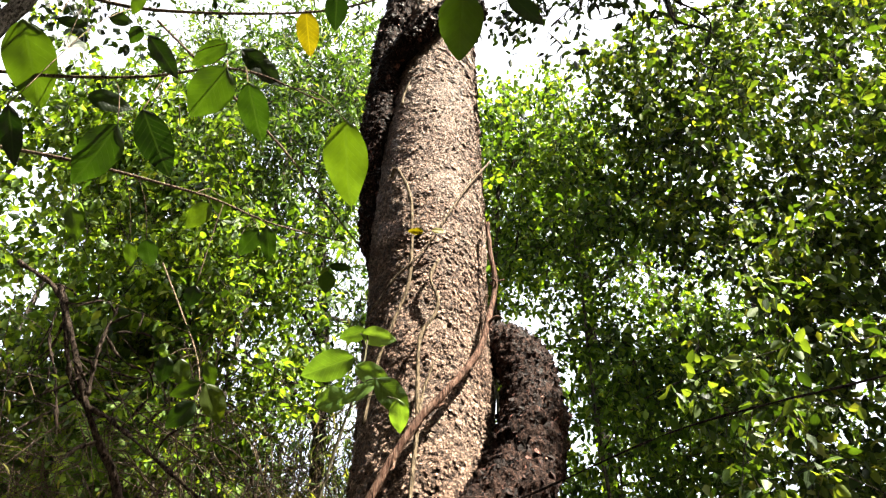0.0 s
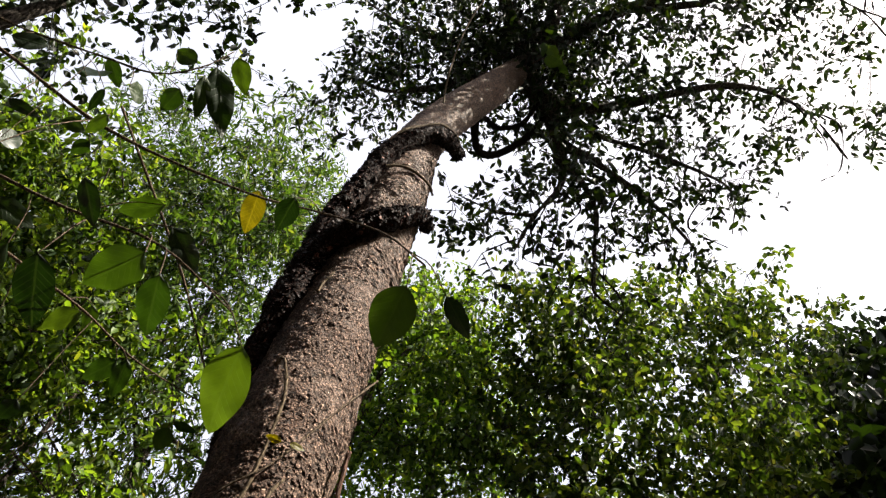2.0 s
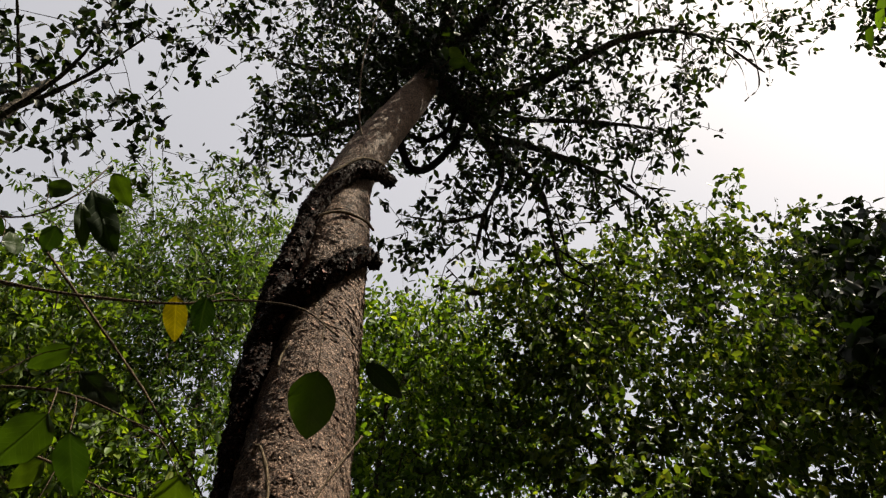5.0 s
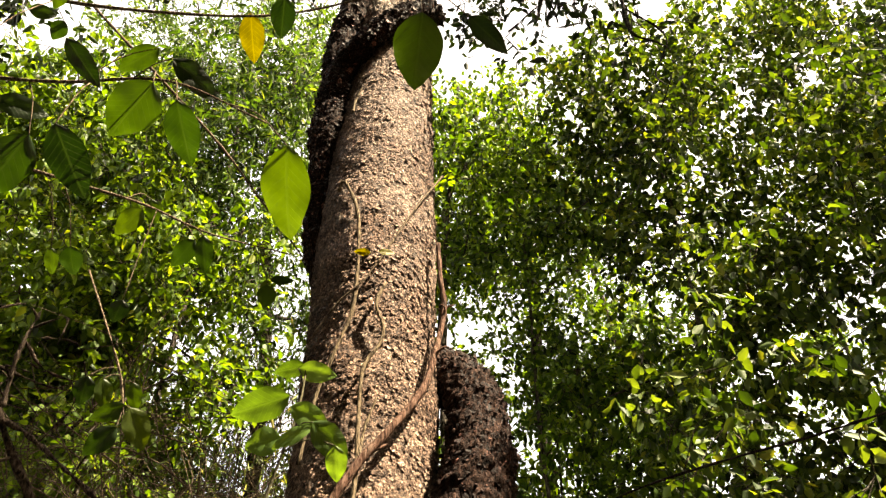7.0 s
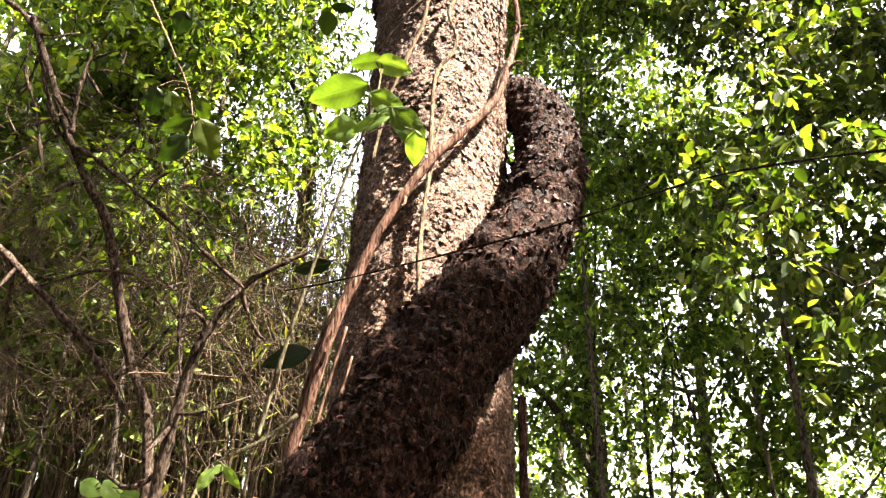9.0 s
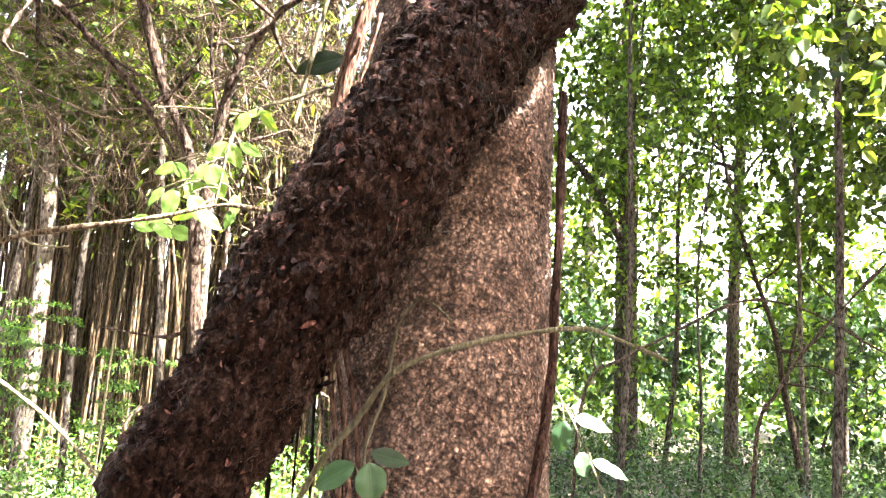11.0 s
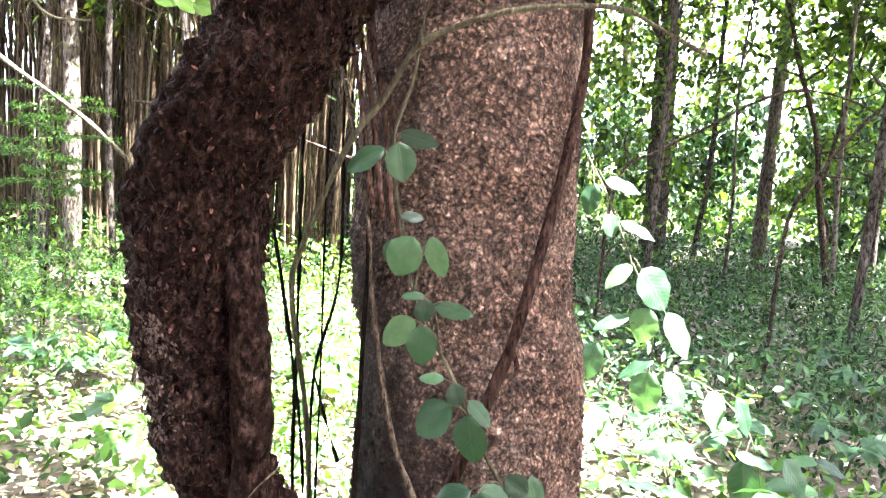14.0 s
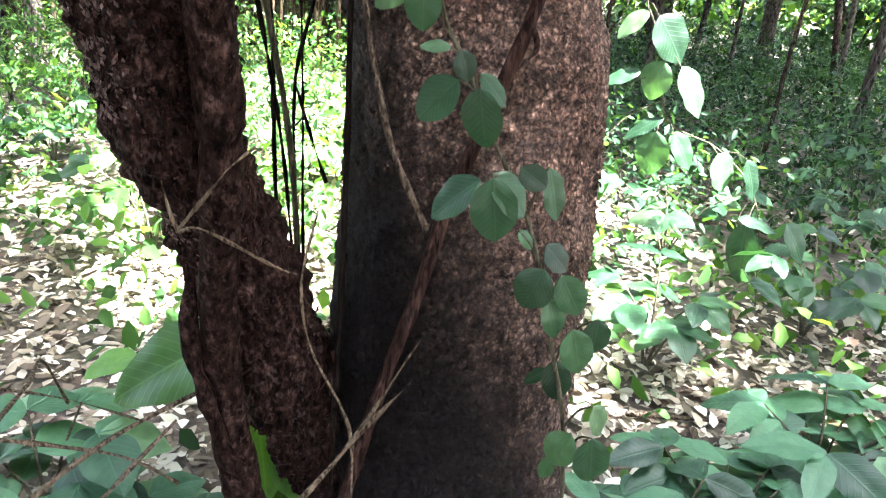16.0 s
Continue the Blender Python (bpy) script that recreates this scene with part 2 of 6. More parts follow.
M_CULM = bark_mat("bamboo culm", (0.09, 0.068, 0.04), (0.23, 0.175, 0.11), (0.4, 0.32, 0.21), 0.6, (0.35, 0.3, 0.2), 0.4, 0.6, 0.2)
M_TWIG = bark_mat("dry twig bark", (0.12, 0.09, 0.064), (0.33, 0.255, 0.185), (0.57, 0.47, 0.36), 2.0, (0.4, 0.35, 0.3), 0.3, 0.85, 0.3)

M_LEAF_SUN = leaf_mat("broad green foliage", (0.03, 0.075, 0.012), (0.07, 0.145, 0.022), (0.14, 0.23, 0.035), 0.5, tone=1.3)
M_LEAF_YEL = leaf_mat("yellow green foliage", (0.022, 0.055, 0.01), (0.066, 0.128, 0.02), (0.15, 0.21, 0.046), 0.43, tone=1.05)
# Near-black green: the crowns' backlit darkness is put into the colour.
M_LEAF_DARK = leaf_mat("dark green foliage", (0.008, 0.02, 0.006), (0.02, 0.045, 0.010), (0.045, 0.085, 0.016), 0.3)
M_LEAF_FINE = leaf_mat("feathery foliage", (0.03, 0.07, 0.02), (0.06, 0.13, 0.03), (0.11, 0.18, 0.05), 0.5, tone=1.15)
# Lighter green stands in for sunlight that misses these leaves.
M_LEAF_BRIGHT = leaf_mat("foliage with sunlight in its colour", (0.06, 0.13, 0.02), (0.13, 0.24, 0.035), (0.22, 0.34, 0.06), 0.55, tone=0.95)
M_LEAF_BAMBOO = leaf_mat("bamboo foliage", (0.03, 0.055, 0.012), (0.07, 0.1, 0.025), (0.15, 0.17, 0.05), 0.45, tone=1.6)
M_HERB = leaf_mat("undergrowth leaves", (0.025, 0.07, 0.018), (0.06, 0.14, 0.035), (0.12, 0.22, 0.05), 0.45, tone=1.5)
# Darker, cooler copy of M_HERB: shade on the right-hand floor is in the colour.
M_HERB_SHADE = leaf_mat("undergrowth leaves with shade in colour", (0.02, 0.06, 0.025), (0.045, 0.11, 0.045), (0.09, 0.18, 0.07), 0.4, tone=1.0)
M_LITTER = leaf_mat("dead leaf litter", (0.2, 0.14, 0.095), (0.45, 0.37, 0.28), (0.75, 0.68, 0.58), 0.15, 0.7, tcol=(1.1, 1.0, 0.8), tone=1.6)
M_LEAF_BIG = leaf_mat("hanging leaf", (0.014, 0.045, 0.008), (0.032, 0.08, 0.010), (0.065, 0.125, 0.014), 0.52, 0.4, "object", True, tone=0.62)
M_LEAF_CREEP = leaf_mat("creeper leaflet", (0.035, 0.1, 0.04), (0.055, 0.14, 0.055), (0.085, 0.18, 0.07), 0.3, 0.42, "object", True, (1.3, 1.4, 0.6), tone=1.05)
M_LEAF_LIME = leaf_mat("lime sprout leaf", (0.1, 0.2, 0.035), (0.15, 0.28, 0.06), (0.22, 0.36, 0.09), 0.5, 0.4, "object", True, tone=1.1)
M_LEAF_YELLOW = leaf_mat("yellowing leaf", (0.35, 0.3, 0.02), (0.45, 0.38, 0.02), (0.55, 0.45, 0.03), 0.5, 0.45, "object", True)
M_LEAF_BROAD = leaf_mat("broad low leaf", (0.06, 0.14, 0.03), (0.09, 0.2, 0.04), (0.13, 0.26, 0.06), 0.45, 0.4, "object", True, tone=1.6)
M_LEAF_SHRUB = leaf_mat("blue-green shrub leaf", (0.06, 0.14, 0.075), (0.085, 0.19, 0.1), (0.12, 0.25, 0.13), 0.3, 0.42, "object", True, (1.3, 1.4, 0.7), tone=1.45)


def ground_mat():
    m, n, l, b = material("forest floor")
    tc = n.new("ShaderNodeTexCoord").outputs["Object"]
    a = noise_tex(n, l, tc, 22, 6, 0.7)
    c = vor(n, l, tc, 28)
    big = noise_tex(n, l, tc, 1.1, 4, 0.6)
    col = ramp(n, l, a, [(0.3, (0.03, 0.022, 0.015)), (0.5, (0.085, 0.063, 0.045)), (0.72, (0.2, 0.16, 0.125))])
    col = mix(n, l, "MULTIPLY", 0.6, col, ramp(n, l, c, [(0.0, (1.2, 1.15, 1.1)), (0.9, (0.45, 0.42, 0.4))]))
    col = mix(n, l, "MIX", ramp(n, l, big, [(0.5, (0, 0, 0)), (0.68, (0.5, 0.5, 0.5))]), col, (0.07, 0.075, 0.03))
    l.new(col, b.inputs["Base Color"])
    b.inputs["Roughness"].default_value = 0.95
    bump(n, l, b, a, 0.7, 0.02)
    return m


M_GROUND = ground_mat()


# ---- mesh helpers ----
def mesh_data(name, V, F, mat, smooth=True):
    """One mesh from an N x 3 array and an array of equal-sided faces."""
    V, F = np.asarray(V, float), np.asarray(F, int)
    me = bpy.data.meshes.new(name)
    k = F.shape[1]
    me.vertices.add(len(V))
    me.vertices.foreach_set("co", V.ravel())
    me.loops.add(F.size)
    me.loops.foreach_set("vertex_index", F.ravel())
    me.polygons.add(len(F))
    me.polygons.foreach_set("loop_start", np.arange(0, F.size, k))
    me.polygons.foreach_set("use_smooth", np.full(len(F), smooth))
    me.update(calc_edges=True)
    me.materials.append(mat)
    return me


def part(name, VF, mat, parent=None, label="", smooth=True):
    ob = new(name, mesh_data(name, *VF, mat, smooth))
    ob.parent = parent
    return tagged(ob, label)


def thing(name, base, label, category, group="", kind=""):
    """An empty at a thing's base that carries its parts, which are given in world places."""
    ob = new(name)
    ob.empty_display_size = 0.05
    ob.location = base
    return tagged(ob, label, category, group, kind)


def sub(name, VF, mat, owner, label="", smooth=True):
    V = np.asarray(VF[0], float) - np.array(owner.matrix_basis.translation)
    return part(name, (V, VF[1]), mat, owner, label, smooth)


def spline(P, n):
    """Catmull-Rom through the control points, evenly spread."""
    P = np.asarray(P, float)
    Q = np.vstack([2 * P[0] - P[1], P, 2 * P[-1] - P[-2]])
    out = []
    per = 24
    for i in range(1, len(Q) - 2):
        u = np.linspace(0, 1, per, endpoint=False)[:, None]
        a, b, c, d = Q[i - 1], Q[i], Q[i + 1], Q[i + 2]
        out.append(0.5 * (2 * b + (c - a) * u + (2 * a - 5 * b + 4 * c - d) * u ** 2 + (3 * b - a - 3 * c + d) * u ** 3))
    out = np.vstack(out + [Q[-2:-1]])
    s = np.r_[0, np.cumsum(np.linalg.norm(np.diff(out[:, :3], axis=0), axis=1))]
    t = np.linspace(0, s[-1], n)
    return np.stack([np.interp(t, s, out[:, k]) for k in range(out.shape[1])], 1), t


def frames(C):
    T = np.gradient(C, axis=0)
    T /= np.linalg.norm(T, axis=1)[:, None] + 1e-12
    a = np.array([0.0, -1.0, 0.0]) if abs(T[0][1]) < 0.9 else np.array([1.0, 0, 0])
    N = np.zeros_like(C)
    for i in range(len(C)):
        a = a - T[i] * (a @ T[i])
        a /= np.linalg.norm(a)
        N[i] = a
    return T, N, np.cross(T, N)


def tube(P, n=40, seg=10, disp=None, cap=True):
    """A round stem along control points (x, y, z, radius). disp(centre ring places, angle, along) gives an added radius."""
    C, t = spline(P, n)
    R = C[:, 3]
    C = C[:, :3]
    T, N, B = frames(C)
    th = np.linspace(0, 2 * np.pi, seg, endpoint=False)
    D = N[:, None] * np.cos(th)[None, :, None] + B[:, None] * np.sin(th)[None, :, None]
    V = C[:, None] + D * R[:, None, None]
    if disp:
        V = V + D * disp(V, th, t, D)[..., None]
    V = V.reshape(-1, 3)
    i, j = np.meshgrid(np.arange(n - 1), np.arange(seg), indexing="ij")
    k = (j + 1) % seg
    F = np.stack([i * seg + j, i * seg + k, (i + 1) * seg + k, (i + 1) * seg + j], -1).reshape(-1, 4)
    if cap:
        V = np.vstack([V, C[0] - T[0] * R[0] * 0.3, C[-1] + T[-1] * R[-1] * 0.5])
        a, b = n * seg, n * seg + 1
        j = np.arange(0, seg, 2)
        F = np.vstack([F, np.stack([np.full_like(j, a), (j + 2) % seg, j + 1, j], -1) if seg % 2 == 0 else np.zeros((0, 4), int)])
        o = (n - 1) * seg
        if seg % 2 == 0:
            F = np.vstack([F, np.stack([np.full_like(j, b), o + j, o + j + 1, o + (j + 2) % seg], -1)])
    return V, F


def joined(items):
    V, F, o = [], [], 0
    for v, f in items:
        V.append(v), F.append(f + o)
        o += len(v)
    return np.vstack(V), np.vstack(F)


def rough_disp(amp, freq, seed=0.0):
    def f(V, th, t, D):
        out = np.zeros(V.shape[:2])
        for i in range(V.shape[0]):
            for j in range(V.shape[1]):
                out[i, j] = amp * noise.noise(Vector(V[i, j]) * freq + Vector((seed, 0, 0)))
        return out
    return f


def unit(a):
    return a / (np.linalg.norm(a, axis=-1, keepdims=True) + 1e-12)


def leaf_cloud(C, L, ratio=0.5, droop=0.5, face=None, r=None, fold=0.25):
    """Small folded leaves at places C with lengths L: six corners and four triangles each. droop: 0 any way, 1 hanging. face: a way that the blades turn to."""
    r = r or rng
    n = len(C)
    L = np.broadcast_to(np.asarray(L, float), (n,))
    d = unit(unit(r.normal(size=(n, 3))) * (1 - droop * 0.6) + np.array([0, 0, -droop]))
    up = unit(r.normal(size=(n, 3)) * 0.7 + (np.array([0, 0, 1.0]) if face is None else np.asarray(face)))
    s = unit(np.cross(d, up))
    nn = np.cross(s, d)
    w = (L * ratio * 0.5)[:, None]
    Lc = L[:, None]
    b, tip = C, C + d * Lc - nn * Lc * 0.12
    m1, m2 = C + d * Lc * 0.35 + s * w + nn * w * fold, C + d * Lc * 0.35 - s * w + nn * w * fold
    m3, m4 = C + d * Lc * 0.72 + s * w * 0.72 + nn * (w * fold * 0.6 - Lc * 0.03), C + d * Lc * 0.72 - s * w * 0.72 + nn * (w * fold * 0.6 - Lc * 0.03)
    V = np.stack([b, m1, m3, tip, m4, m2], 1).reshape(-1, 3)
    o = np.arange(n)[:, None] * 6
    F = np.concatenate([o + np.array([[0, 1, 2, 3]]), o + np.array([[0, 3, 4, 5]])])
    return V, F


# ---- ground ----
def ground_height(x, y):
    h = 0.05 * math.sin(0.9 * x + 0.4) * math.cos(0.7 * y) + 0.03 * noise.noise(Vector((x * 1.3, y * 1.3, 0.3))) + 0.02 * noise.noise(Vector((x * 4, y * 4, 2.3)))
    d = math.hypot(x, y - 1.14)
    return h * min(1.0, 0.3 + d / 3) + 0.07 * math.exp(-(d / 0.45) ** 2)


def make_ground():
    a = np.concatenate([-np.geomspace(900, 5.2, 26), np.linspace(-5, 7, 121), np.geomspace(7.2, 900, 26)])
    b = np.concatenate([-np.geomspace(900, 3.2, 22), np.linspace(-3, 9, 121), np.geomspace(9.2, 900, 26)])
    V = np.array([(x, y, ground_height(x, y)) for x in a for y in b])
    i, j = np.meshgrid(np.arange(len(a) - 1), np.arange(len(b) - 1), indexing="ij")
    m = len(b)
    F = np.stack([i * m + j, (i + 1) * m + j, (i + 1) * m + j + 1, i * m + j + 1], -1).reshape(-1, 4)
    g = part("ground", (V, F), M_GROUND)
    tagged(g, "uneven forest floor of brown soil and leaf litter", "ground", kind="structure")


make_ground()


# ---- host tree ----
AXIS = [(0.0, 1.13, -0.1, 0.25), (0.0, 1.16, 0.1, 0.215), (0.0, 1.2, 0.4, 0.185), (0.0, 1.29, 0.95, 0.173), (-0.03, 1.335, 1.2, 0.171), (-0.04, 1.54, 2.5, 0.160),
        (-0.04, 1.6, 3.0, 0.168), (-0.03, 1.75, 3.8, 0.163), (-0.015, 1.82, 4.6, 0.152), (0.0, 1.93, 5.4, 0.142), (0.14, 2.0, 6.12, 0.142), (0.39, 2.1, 7.08, 0.135), (0.62, 2.17, 8.0, 0.11)]


def trunk_relief(p):
    q = Vector((p.x * 78, p.y * 78, p.z * 58))
    d = noise.voronoi(q + noise.noise_vector(q * 0.6) * 0.5)[0]
    blister = min(0.55, d[1] - d[0])
    patch = 0.55 + 0.9 * noise.noise(p * 7)
    rings = 0.0025 * math.sin(p.z * 46 + 3 * noise.noise(p * 5)) * (0.4 + 0.6 * noise.noise(p * 2.3))
    return noise.noise(p * 3.1) * 0.006 + noise.noise(p * 9) * 0.003 + rings + (blister - 0.2) * 0.0125 * max(0.25, patch) + noise.noise(q * 0.5) * 0.003 + noise.noise(q * 1.3) * 0.0015 - 0.004


def bark_scales(n, zr, size, seed):
    """Small bark scales that lift off the trunk's front at their lower or side edge: two quads each."""
    r = np.random.default_rng(seed)
    C, _ = spline(AXIS, 4000)
    z = r.uniform(*zr, n)
    a = np.radians(r.uniform(-95, 95, n))
    c = np.column_stack([np.interp(z, C[:, 2], C[:, k]) for k in range(4)])
    out = np.column_stack([np.sin(a), -np.cos(a), np.zeros(n)])
    p = c[:, :3] + out * c[:, 3:4]
    keep = np.array([noise.noise(Vector(v) * 11) > -0.25 for v in p])
    p, out, n = p[keep], out[keep], int(keep.sum())
    p = p + out * np.array([trunk_relief(Vector(v)) for v in p])[:, None]
    t = r.normal(size=(n, 3)) * 0.55 + np.array([0, 0, -1.0])
    t = unit(t - out * np.sum(t * out, 1, keepdims=True))
    w = np.cross(out, t)
    L = size * r.uniform(0.5, 1.4, n)[:, None]
    W = L * r.uniform(0.35, 0.8, n)[:, None]
    lift = r.uniform(0.08, 0.5, n)[:, None]
    b0, b1, b2 = p - out * 0.0012, p + t * L * 0.55 + out * L * lift * 0.6, p + t * L + out * L * lift * r.uniform(0.2, 1.1, n)[:, None]
    V = np.stack([b0 - w * W * 0.8, b0 + w * W * 0.8, b1 - w * W, b1 + w * W * 0.9, b2 - w * W * 0.4, b2 + w * W * 0.6], 1).reshape(-1, 3)
    o = np.arange(n)[:, None] * 6
    return V, np.concatenate([o + np.array([[0, 1, 3, 2]]), o + np.array([[2, 3, 5, 4]])])


def trunk_mesh():
    """Trunk with blistered bark; rings and sides are closest where the bark is seen best."""
    C, _ = spline(AXIS, 4000)
    z = np.concatenate([np.linspace(-0.1, 0.3, 60), np.arange(0.304, 2.9, 0.0045), np.arange(2.9, 4.6, 0.008), np.linspace(4.61, 8.0, 120)])
    C = np.column_stack([np.interp(z, C[:, 2], C[:, k]) for k in range(4)])
    th = np.concatenate([np.linspace(-100, 100, 150, endpoint=False), np.linspace(100, 260, 24, endpoint=False)]) * math.pi / 180
    n, seg = len(z), len(th)
    D = np.stack([np.sin(th), -np.cos(th), np.zeros(seg)], 1)
    V = C[:, None, :3] + D[None] * C[:, 3][:, None, None]
    out = np.zeros((n, seg))
    for i in range(n):
        for j in range(seg):
            p = Vector(V[i, j])
            out[i, j] = trunk_relief(p)
    V = (V + D[None] * out[..., None]).reshape(-1, 3)
    i, j = np.meshgrid(np.arange(n - 1), np.arange(seg), indexing="ij")
    k = (j + 1) % seg
    return V, np.stack([i * seg + j, i * seg + k, (i + 1) * seg + k, (i + 1) * seg + j], -1).reshape(-1, 4)


host = thing("host_tree", (0, 1.14, 0), "tall tree with blistered brown bark, wrapped by a woody vine", "tree")
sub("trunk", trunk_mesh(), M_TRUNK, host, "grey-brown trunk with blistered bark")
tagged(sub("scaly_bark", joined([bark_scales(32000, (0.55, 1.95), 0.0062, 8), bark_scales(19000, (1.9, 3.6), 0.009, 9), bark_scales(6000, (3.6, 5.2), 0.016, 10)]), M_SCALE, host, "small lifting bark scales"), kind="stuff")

HOST_BRANCHES = [
    [(0.5, 2.12, 7.5, 0.1), (0.75, 2.0, 8.1, 0.075), (1.23, 1.5, 8.4, 0.052), (1.8, 1.1, 8.5, 0.036), (2.7, 0.8, 8.7, 0.015)],
    [(0.55, 2.15, 7.6, 0.09), (0.95, 2.25, 7.65, 0.062), (1.36, 2.19, 7.8, 0.045), (2.3, 1.62, 8.05, 0.026), (3.1, 1.6, 8.3, 0.014), (3.6, 1.75, 8.0, 0.007)],
    [(0.6, 2.2, 7.7, 0.09), (0.9, 2.3, 7.6, 0.075), (1.12, 2.48, 7.3, 0.06), (1.2, 2.6, 6.95, 0.03), (1.05, 2.72, 6.55, 0.018), (0.95, 2.8, 6.1, 0.008)],
    [(1.15, 2.45, 7.35, 0.05), (1.4, 2.4, 7.2, 0.034), (1.7, 2.38, 7.0, 0.026), (2.0, 2.4, 6.85, 0.018), (2.25, 2.4, 6.5, 0.008)],
    [(0.6, 2.15, 8.0, 0.09), (0.2, 1.9, 8.6, 0.06), (-0.4, 1.7, 9.0, 0.04), (-1.0, 1.9, 9.3, 0.02)],
    [(0.62, 2.15, 8.0, 0.09), (0.75, 1.7, 8.8, 0.06), (0.8, 1.2, 9.4, 0.04), (0.9, 0.8, 9.8, 0.02)],
    [(1.2, 2.5, 7.2, 0.03), (1.45, 2.5, 6.7, 0.022), (1.5, 2.6, 6.2, 0.014), (1.55, 2.7, 5.8, 0.006)],
    [(0.48, 2.12, 7.45, 0.06), (0.2, 2.45, 7.8, 0.045), (-0.11, 2.78, 8.0, 0.032), (-0.53, 3.13, 8.3, 0.02), (-1.01, 3.23, 8.6, 0.008)],
    [(0.58, 2.15, 7.9, 0.06), (0.1, 2.4, 8.5, 0.04), (-0.46, 2.64, 8.8, 0.026), (-1.04, 2.72, 9.2, 0.01)],
    [(0.95, 2.24, 7.65, 0.04), (1.4, 2.3, 7.5, 0.026), (1.86, 2.21, 7.4, 0.02), (2.49, 2.13, 7.2, 0.011), (2.62, 2.35, 6.9, 0.005)],
    [(1.23, 1.5, 8.4, 0.04), (1.82, 1.2, 8.5, 0.028), (2.35, 0.79, 8.7, 0.018), (3.1, 0.73, 8.7, 0.008), (3.4, 0.8, 8.5, 0.004)],
    [(1.05, 2.72, 6.55, 0.016), (0.8, 2.85, 6.6, 0.011), (0.55, 2.95, 6.75, 0.008), (0.4, 2.96, 6.8, 0.004)],
]
for P in HOST_BRANCHES:
    sub("limb", tube(P, 40, 10, rough_disp(0.012, 7)), M_BARK2, host, "dark spreading limb")


def twig_sprays(centres, reach, count, r, rad=0.004, sag=0.3):
    """Fine twigs out of centres; gives stems and the places of leaves along them."""
    stems, spots = [], []
    for c in centres:
        for _ in range(count):
            d = unit(r.normal(size=3) + np.array([0, 0, -sag]))
            m = c + d * reach * r.uniform(0.4, 0.6) + r.normal(size=3) * reach * 0.08
            e = c + d * reach * r.uniform(0.8, 1.1) + np.array([0, 0, -reach * 0.25 * sag]) + r.normal(size=3) * reach * 0.12
            stems.append(tube([(*c, rad), (*m, rad * 0.7), (*e, rad * 0.3)], 3, 3, cap=False))
            u = r.uniform(0.25, 1.05, size=(12, 1))
            spots.append(c * (1 - u) ** 2 + 2 * m * u * (1 - u) + e * u ** 2 + r.normal(size=(12, 3)) * reach * 0.06)
    return stems, np.vstack(spots)


def crown(owner, centres, reach, count, leaf, mat, seed, ratio=0.5, droop=0.5, keep=1.0, twig_mat=None, size_var=0.3, label="uneven leafy crown", rad=0.004):
    r = np.random.default_rng(seed)
    st, sp = twig_sprays(centres, reach, count, r, rad)
    if keep < 1:
        sp = sp[r.random(len(sp)) < keep]
    L = leaf * r.uniform(1 - size_var, 1 + size_var, len(sp))
    tagged(sub("twig_spray", joined(st), twig_mat or M_BARK2, owner, "fine bare twigs"), kind="stuff")
    sub("crown", leaf_cloud(sp, L, ratio, droop, None, r), mat, owner, label)


def along(P, n, spread, r, start=0.3):
    C, _ = spline(P, 60)
    i = (r.uniform(start, 1, n) * 59).astype(int)
    return C[i, :3] + r.normal(size=(n, 3)) * spread


hr = np.random.default_rng(3)
centres = np.vstack([along(HOST_BRANCHES[0], 42, 0.3, hr), along(HOST_BRANCHES[1], 34, 0.25, hr, 0.15), along(HOST_BRANCHES[2], 18, 0.22, hr, 0.2), along(HOST_BRANCHES[3], 14, 0.2, hr, 0.1),
                     along(HOST_BRANCHES[4], 90, 0.45, hr, 0.1), along(HOST_BRANCHES[5], 85, 0.5, hr, 0.05), along(HOST_BRANCHES[6], 8, 0.15, hr, 0.1),
                     along(HOST_BRANCHES[7], 48, 0.3, hr, 0.2), along(HOST_BRANCHES[8], 42, 0.35, hr, 0.2), along(HOST_BRANCHES[9], 16, 0.16, hr, 0.2), along(HOST_BRANCHES[10], 20, 0.2, hr, 0.2), along(HOST_BRANCHES[11], 7, 0.12, hr, 0.2),
                     np.array([0.75, 2.05, 8.0]) + hr.normal(size=(32, 3)) * np.array([0.28, 0.2, 0.3])])
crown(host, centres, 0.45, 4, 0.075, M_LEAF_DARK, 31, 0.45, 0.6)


# ---- thick woody vine that winds round the tree ----
LIANA = [(-0.085, 1.17, -0.05, 0.08), (-0.125, 1.165, 0.25, 0.067), (-0.205, 1.145, 0.5, 0.062), (-0.272, 1.112, 0.72, 0.058), (-0.32, 1.08, 0.88, 0.064), (-0.346, 1.08, 1.03, 0.075), (-0.346, 1.065, 1.14, 0.077),
         (-0.332, 1.05, 1.24, 0.075), (-0.27, 1.04, 1.36, 0.073), (-0.222, 1.04, 1.46, 0.076), (-0.17, 1.05, 1.55, 0.08), (-0.106, 1.085, 1.69, 0.083), (-0.024, 1.16, 1.853, 0.083), (0.062, 1.24, 1.996, 0.082),
         (0.15, 1.33, 2.17, 0.075), (0.195, 1.42, 2.36, 0.07), (0.2, 1.53, 2.53, 0.065), (0.15, 1.68, 2.68, 0.062), (0.03, 1.82, 2.8, 0.062), (-0.13, 1.83, 2.95, 0.06), (-0.2, 1.75, 3.15, 0.06), (-0.222, 1.7, 3.5, 0.062), (-0.222, 1.72, 3.85, 0.062)]


